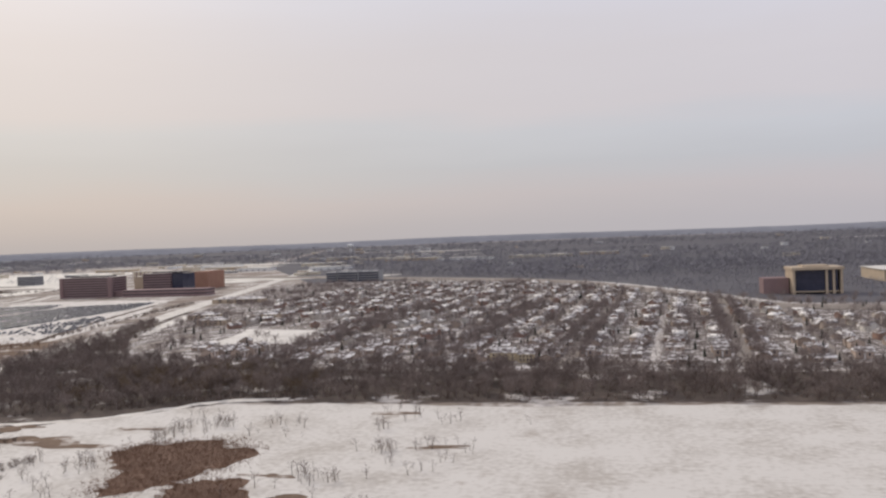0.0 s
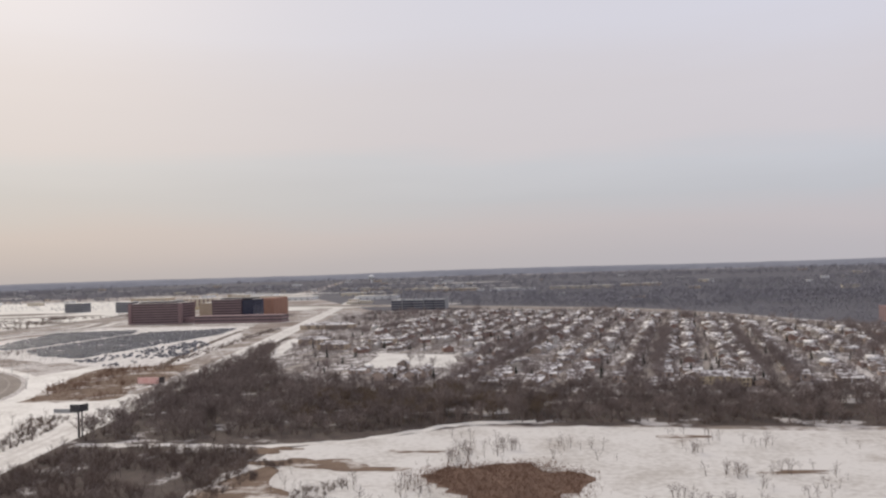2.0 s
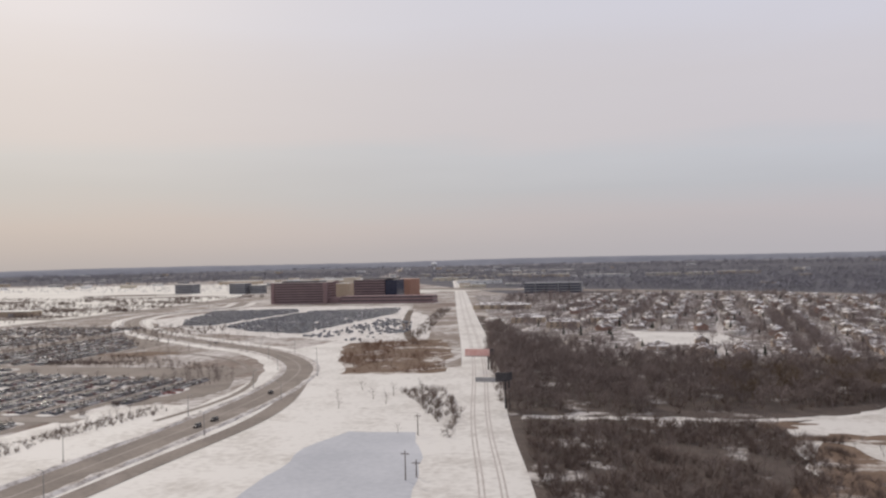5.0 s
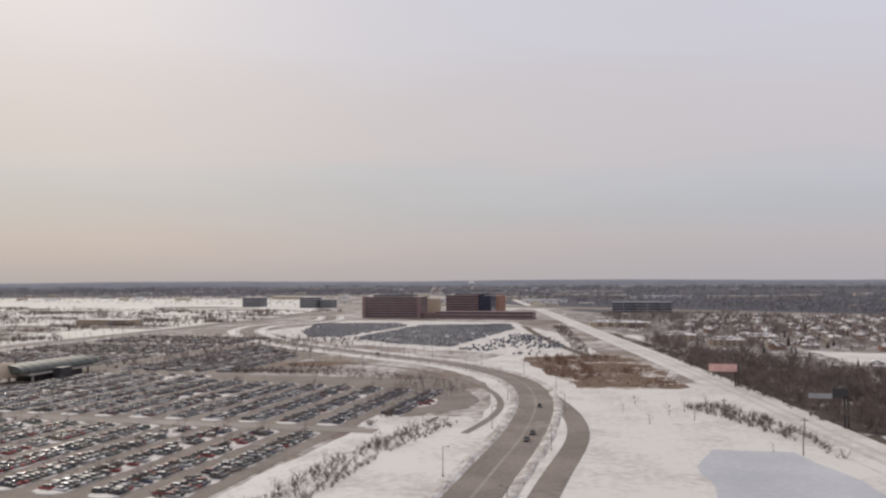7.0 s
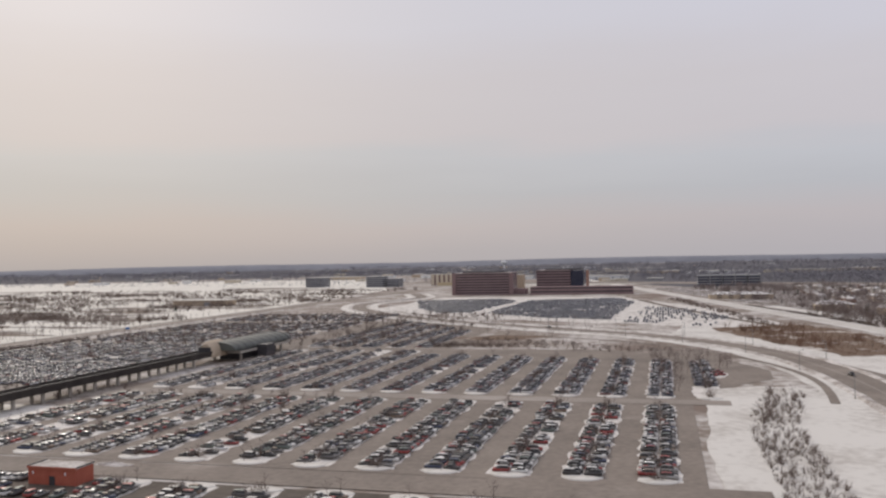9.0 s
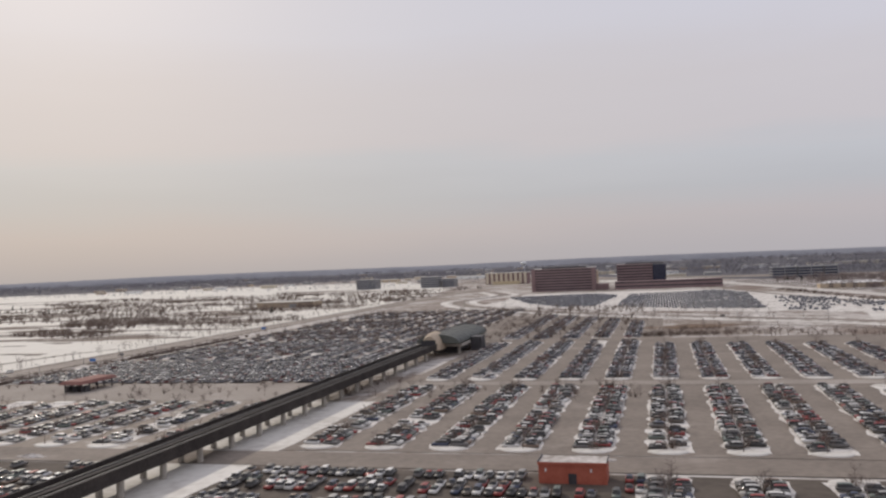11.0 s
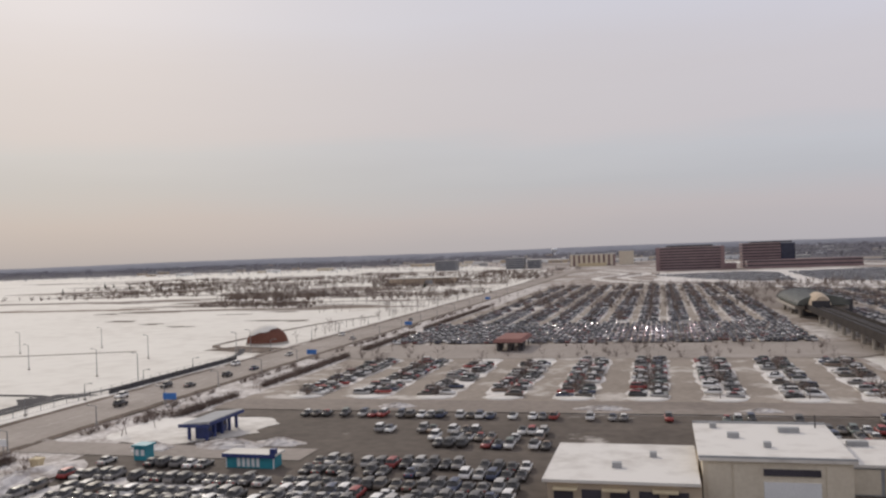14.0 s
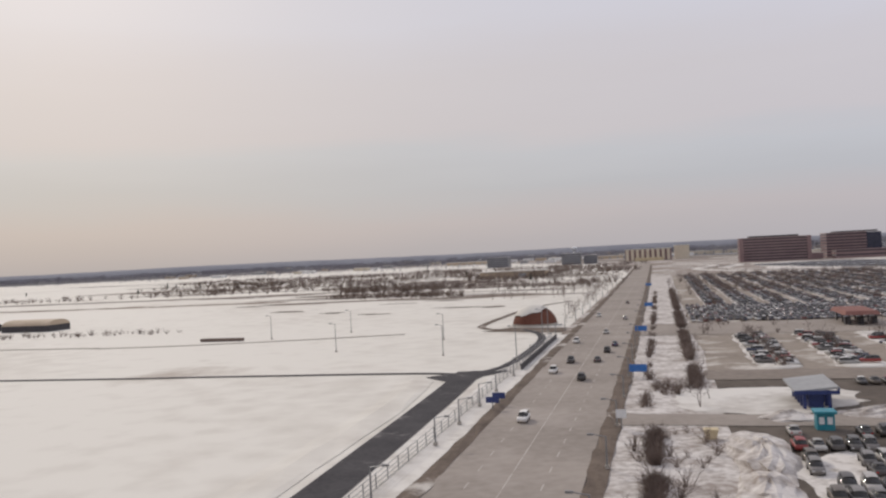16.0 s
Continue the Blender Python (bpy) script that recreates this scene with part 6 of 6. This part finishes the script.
pl += [(rng.uniform(-600, -380), rng.uniform(300, 480), 0.06, rng.uniform(1.6, 3.2)) for i in range(520)]
pl += [(-606 + rng.uniform(-1.5, 1.5), y, 0.07, rng.uniform(1.4, 2.8)) for y in rng.uniform(92, 420, 60)]
pl += [(-633 + rng.uniform(-3, 1), y, 0.07, rng.uniform(1.6, 3.2)) for y in rng.uniform(200, 520, 70)]
trees_stuff("car_park_trees", TREES_THIN, M_twig, pl, "small leafless trees among the parked cars", "trees", 13)
pl = [(-612.3 + rng.uniform(-0.5, 0.5), y, 0.05, rng.uniform(0.5, 1.0)) for y in rng.uniform(92, 320, 420) if noise.noise((0, y * 0.09, 1)) > -0.05]
pl += [(-606.4 + rng.uniform(-0.6, 0.6), y, 0.05, rng.uniform(0.6, 1.15)) for y in rng.uniform(104, 330, 1700) if noise.noise((4, y * 0.06, 1)) > -0.3]
pl += [(-611.3 + rng.uniform(-0.5, 0.5), y, 0.05, rng.uniform(0.6, 1.1)) for y in rng.uniform(44, 79, 420) if noise.noise((8, y * 0.16, 3)) > -0.1]
pl += [(-609.5 + rng.uniform(-2.2, 2.2), 103 + rng.uniform(-3.2, 3.6), 0.05, rng.uniform(0.6, 1.2)) for i in range(40)]
pl += [(rng.uniform(-613.5, -606), rng.uniform(56, 80), 0.05, rng.uniform(0.5, 1.5)) for i in range(30)]
for x0, x1, y0, y1 in strips:
    pl += [((x0 + x1) / 2 + rng.uniform(-0.9, 0.9), y + rng.uniform(-1.2, 1.2), 0.06, rng.uniform(0.9, 2.0)) for y in rng.uniform(y0, y1, int((y1 - y0) / 9)) for _ in range(3)]
pl += [(rng.uniform(-604, -430), rng.uniform(166, 192), 0.1, rng.uniform(0.8, 1.8)) for i in range(90)]
pl += [(rng.uniform(-602, -440), rng.uniform(300, 480), 0.06, rng.uniform(1.2, 2.6)) for i in range(600)]
trees_stuff("hedge_brush", SHRUBS, M_brush, pl, "low leafless hedge along the road", "hedge", 14)
pl = [(x, y, 0.04, rng.uniform(2.2, 4.6)) for x, y in fill_poly([(-634, 225), (-634, 620), (-760, 900), (-1000, 760), (-770, 430), (-690, 340), (-660, 280)], 1300, rng, lambda x, y: noise.noise((x * 0.012, y * 0.02, 5)) > 0.05)]
trees_stuff("airfield_trees", TREES_THIN, M_twig, pl, "leafless trees along the airfield's edge", "trees", 15)
pl = [(x, y, 0.04, rng.uniform(0.8, 2.4)) for x, y in fill_poly([(-690, 335), (-700, 375), (-770, 395), (-765, 362)], 300, rng)]
pl += [(x, y, 0.04, rng.uniform(1.5, 3.5)) for x, y in fill_poly([(-1500, 440), (-760, 470), (-760, 500), (-1500, 480)], 260, rng)]
pl += [(x, y, 0.04, rng.uniform(0.6, 1.6)) for x, y in fill_poly([(-900, 196), (-740, 208), (-740, 200), (-900, 184)], 160, rng)]
pl += [(x, y, 0.04, rng.uniform(0.8, 2.4)) for x, y in fill_poly([(-1000, 540), (-640, 380), (-640, 880), (-1100, 950)], 2400, rng, lambda x, y: noise.noise((x * 0.01, y * 0.024, 8)) > 0.02)]
hub = fill_poly([(-1050, 540), (-640, 360), (-640, 900), (-1150, 950)], 70, rng)
pl += [(cx + rng.normal(0, 9), cy + rng.normal(0, 4), 0.04, rng.uniform(1.6, 4.2)) for cx, cy in hub for _ in range(int(rng.integers(6, 26)))]
trees_stuff("airfield_brush", SHRUBS, M_brush, pl, "brown scrub dotting the airfield", "brush", 16)
pl = [(x, y, 0.04, rng.uniform(4, 6)) for x, y in ((-1073, 704), (-1066, 708), (-996, 636), (-1013, 572), (-690, 520), (-760, 640), (-940, 600), (-1180, 640))]
trees_stuff("airfield_spruces", SPRUCES, M_spruce, pl, "dark spruces on the airfield", "trees", 17)
pl = [(x, y, 0.04, rng.uniform(2.0, 4.0)) for x, y in fill_poly([(-1800, 1250), (-700, 1050), (-700, 1500), (-1800, 1600)], 900, rng)]
pl += [(x, y, 0.04, rng.uniform(4.0, 6.5)) for x, y in fill_poly([(-3400, 1500), (-1800, 1500), (-700, 1800), (-700, 2900), (-3400, 2900)], 3600, rng)]
trees_stuff("airfield_woods", TREES_FAR, M_hazetwig, pl, "leafless woods beyond the airfield, tinted blue-grey for haze", "woods", 18)
pl = [(x, y, 0.1, rng.uniform(1.6, 3.6)) for x, y in fill_poly([(-352, 200), (-330, 262), (-352, 292), (-436, 305), (-438, 296), (-360, 284)], 190, rng)]
pl += [(x, y, 0.1, rng.uniform(1.4, 3.0)) for x, y in fill_poly([(-339, 110), (-331, 110), (-331, 165), (-324, 205), (-330, 210), (-339, 168)], 60, rng)]
trees_stuff("boulevard_trees", TREES_THIN, M_twig, pl, "leafless trees between car park and boulevard", "trees", 19)
pl = [(x, y, 0.1, rng.uniform(0.5, 1.5)) for x, y in fill_poly([(-352, 292), (-420, 330), (-436, 305), (-360, 284)], 150, rng)]
pl += [(x, y, 0.1, rng.uniform(0.4, 1.2)) for x, y in fill_poly([(-339, 110), (-330, 110), (-330, 165), (-323, 205), (-330, 212), (-339, 168)], 420, rng)]
pl += [(x, y, 0.1, rng.uniform(0.7, 1.6)) for x, y in fill_poly([(-438, 296), (-405, 300), (-404, 305), (-438, 304)], 110, rng)]
trees_stuff("boulevard_brush", SHRUBS, M_brush, pl, "brown brush along the boulevard's bank", "brush", 20)
for i, (x, y, s) in enumerate(((-259, 228, 3.4), (-266, 222, 3.6), (-255, 222, 3.0), (-277, 214, 3.2), (-252, 186, 2.2), (-288, 300, 2.6), (-296, 316, 2.4), (-268, 236, 3.8), (-272, 229, 3.4), (-262, 244, 3.6), (-281, 246, 3.0), (-250, 214, 3.4), (-284, 232, 2.6))):
    c = copy_thing(proto[i % 4], Matrix.Translation((x, y, 0.05)))
    c.scale = (s, s, s)
    c["label"] = "leafless tree on the snowy track verge"
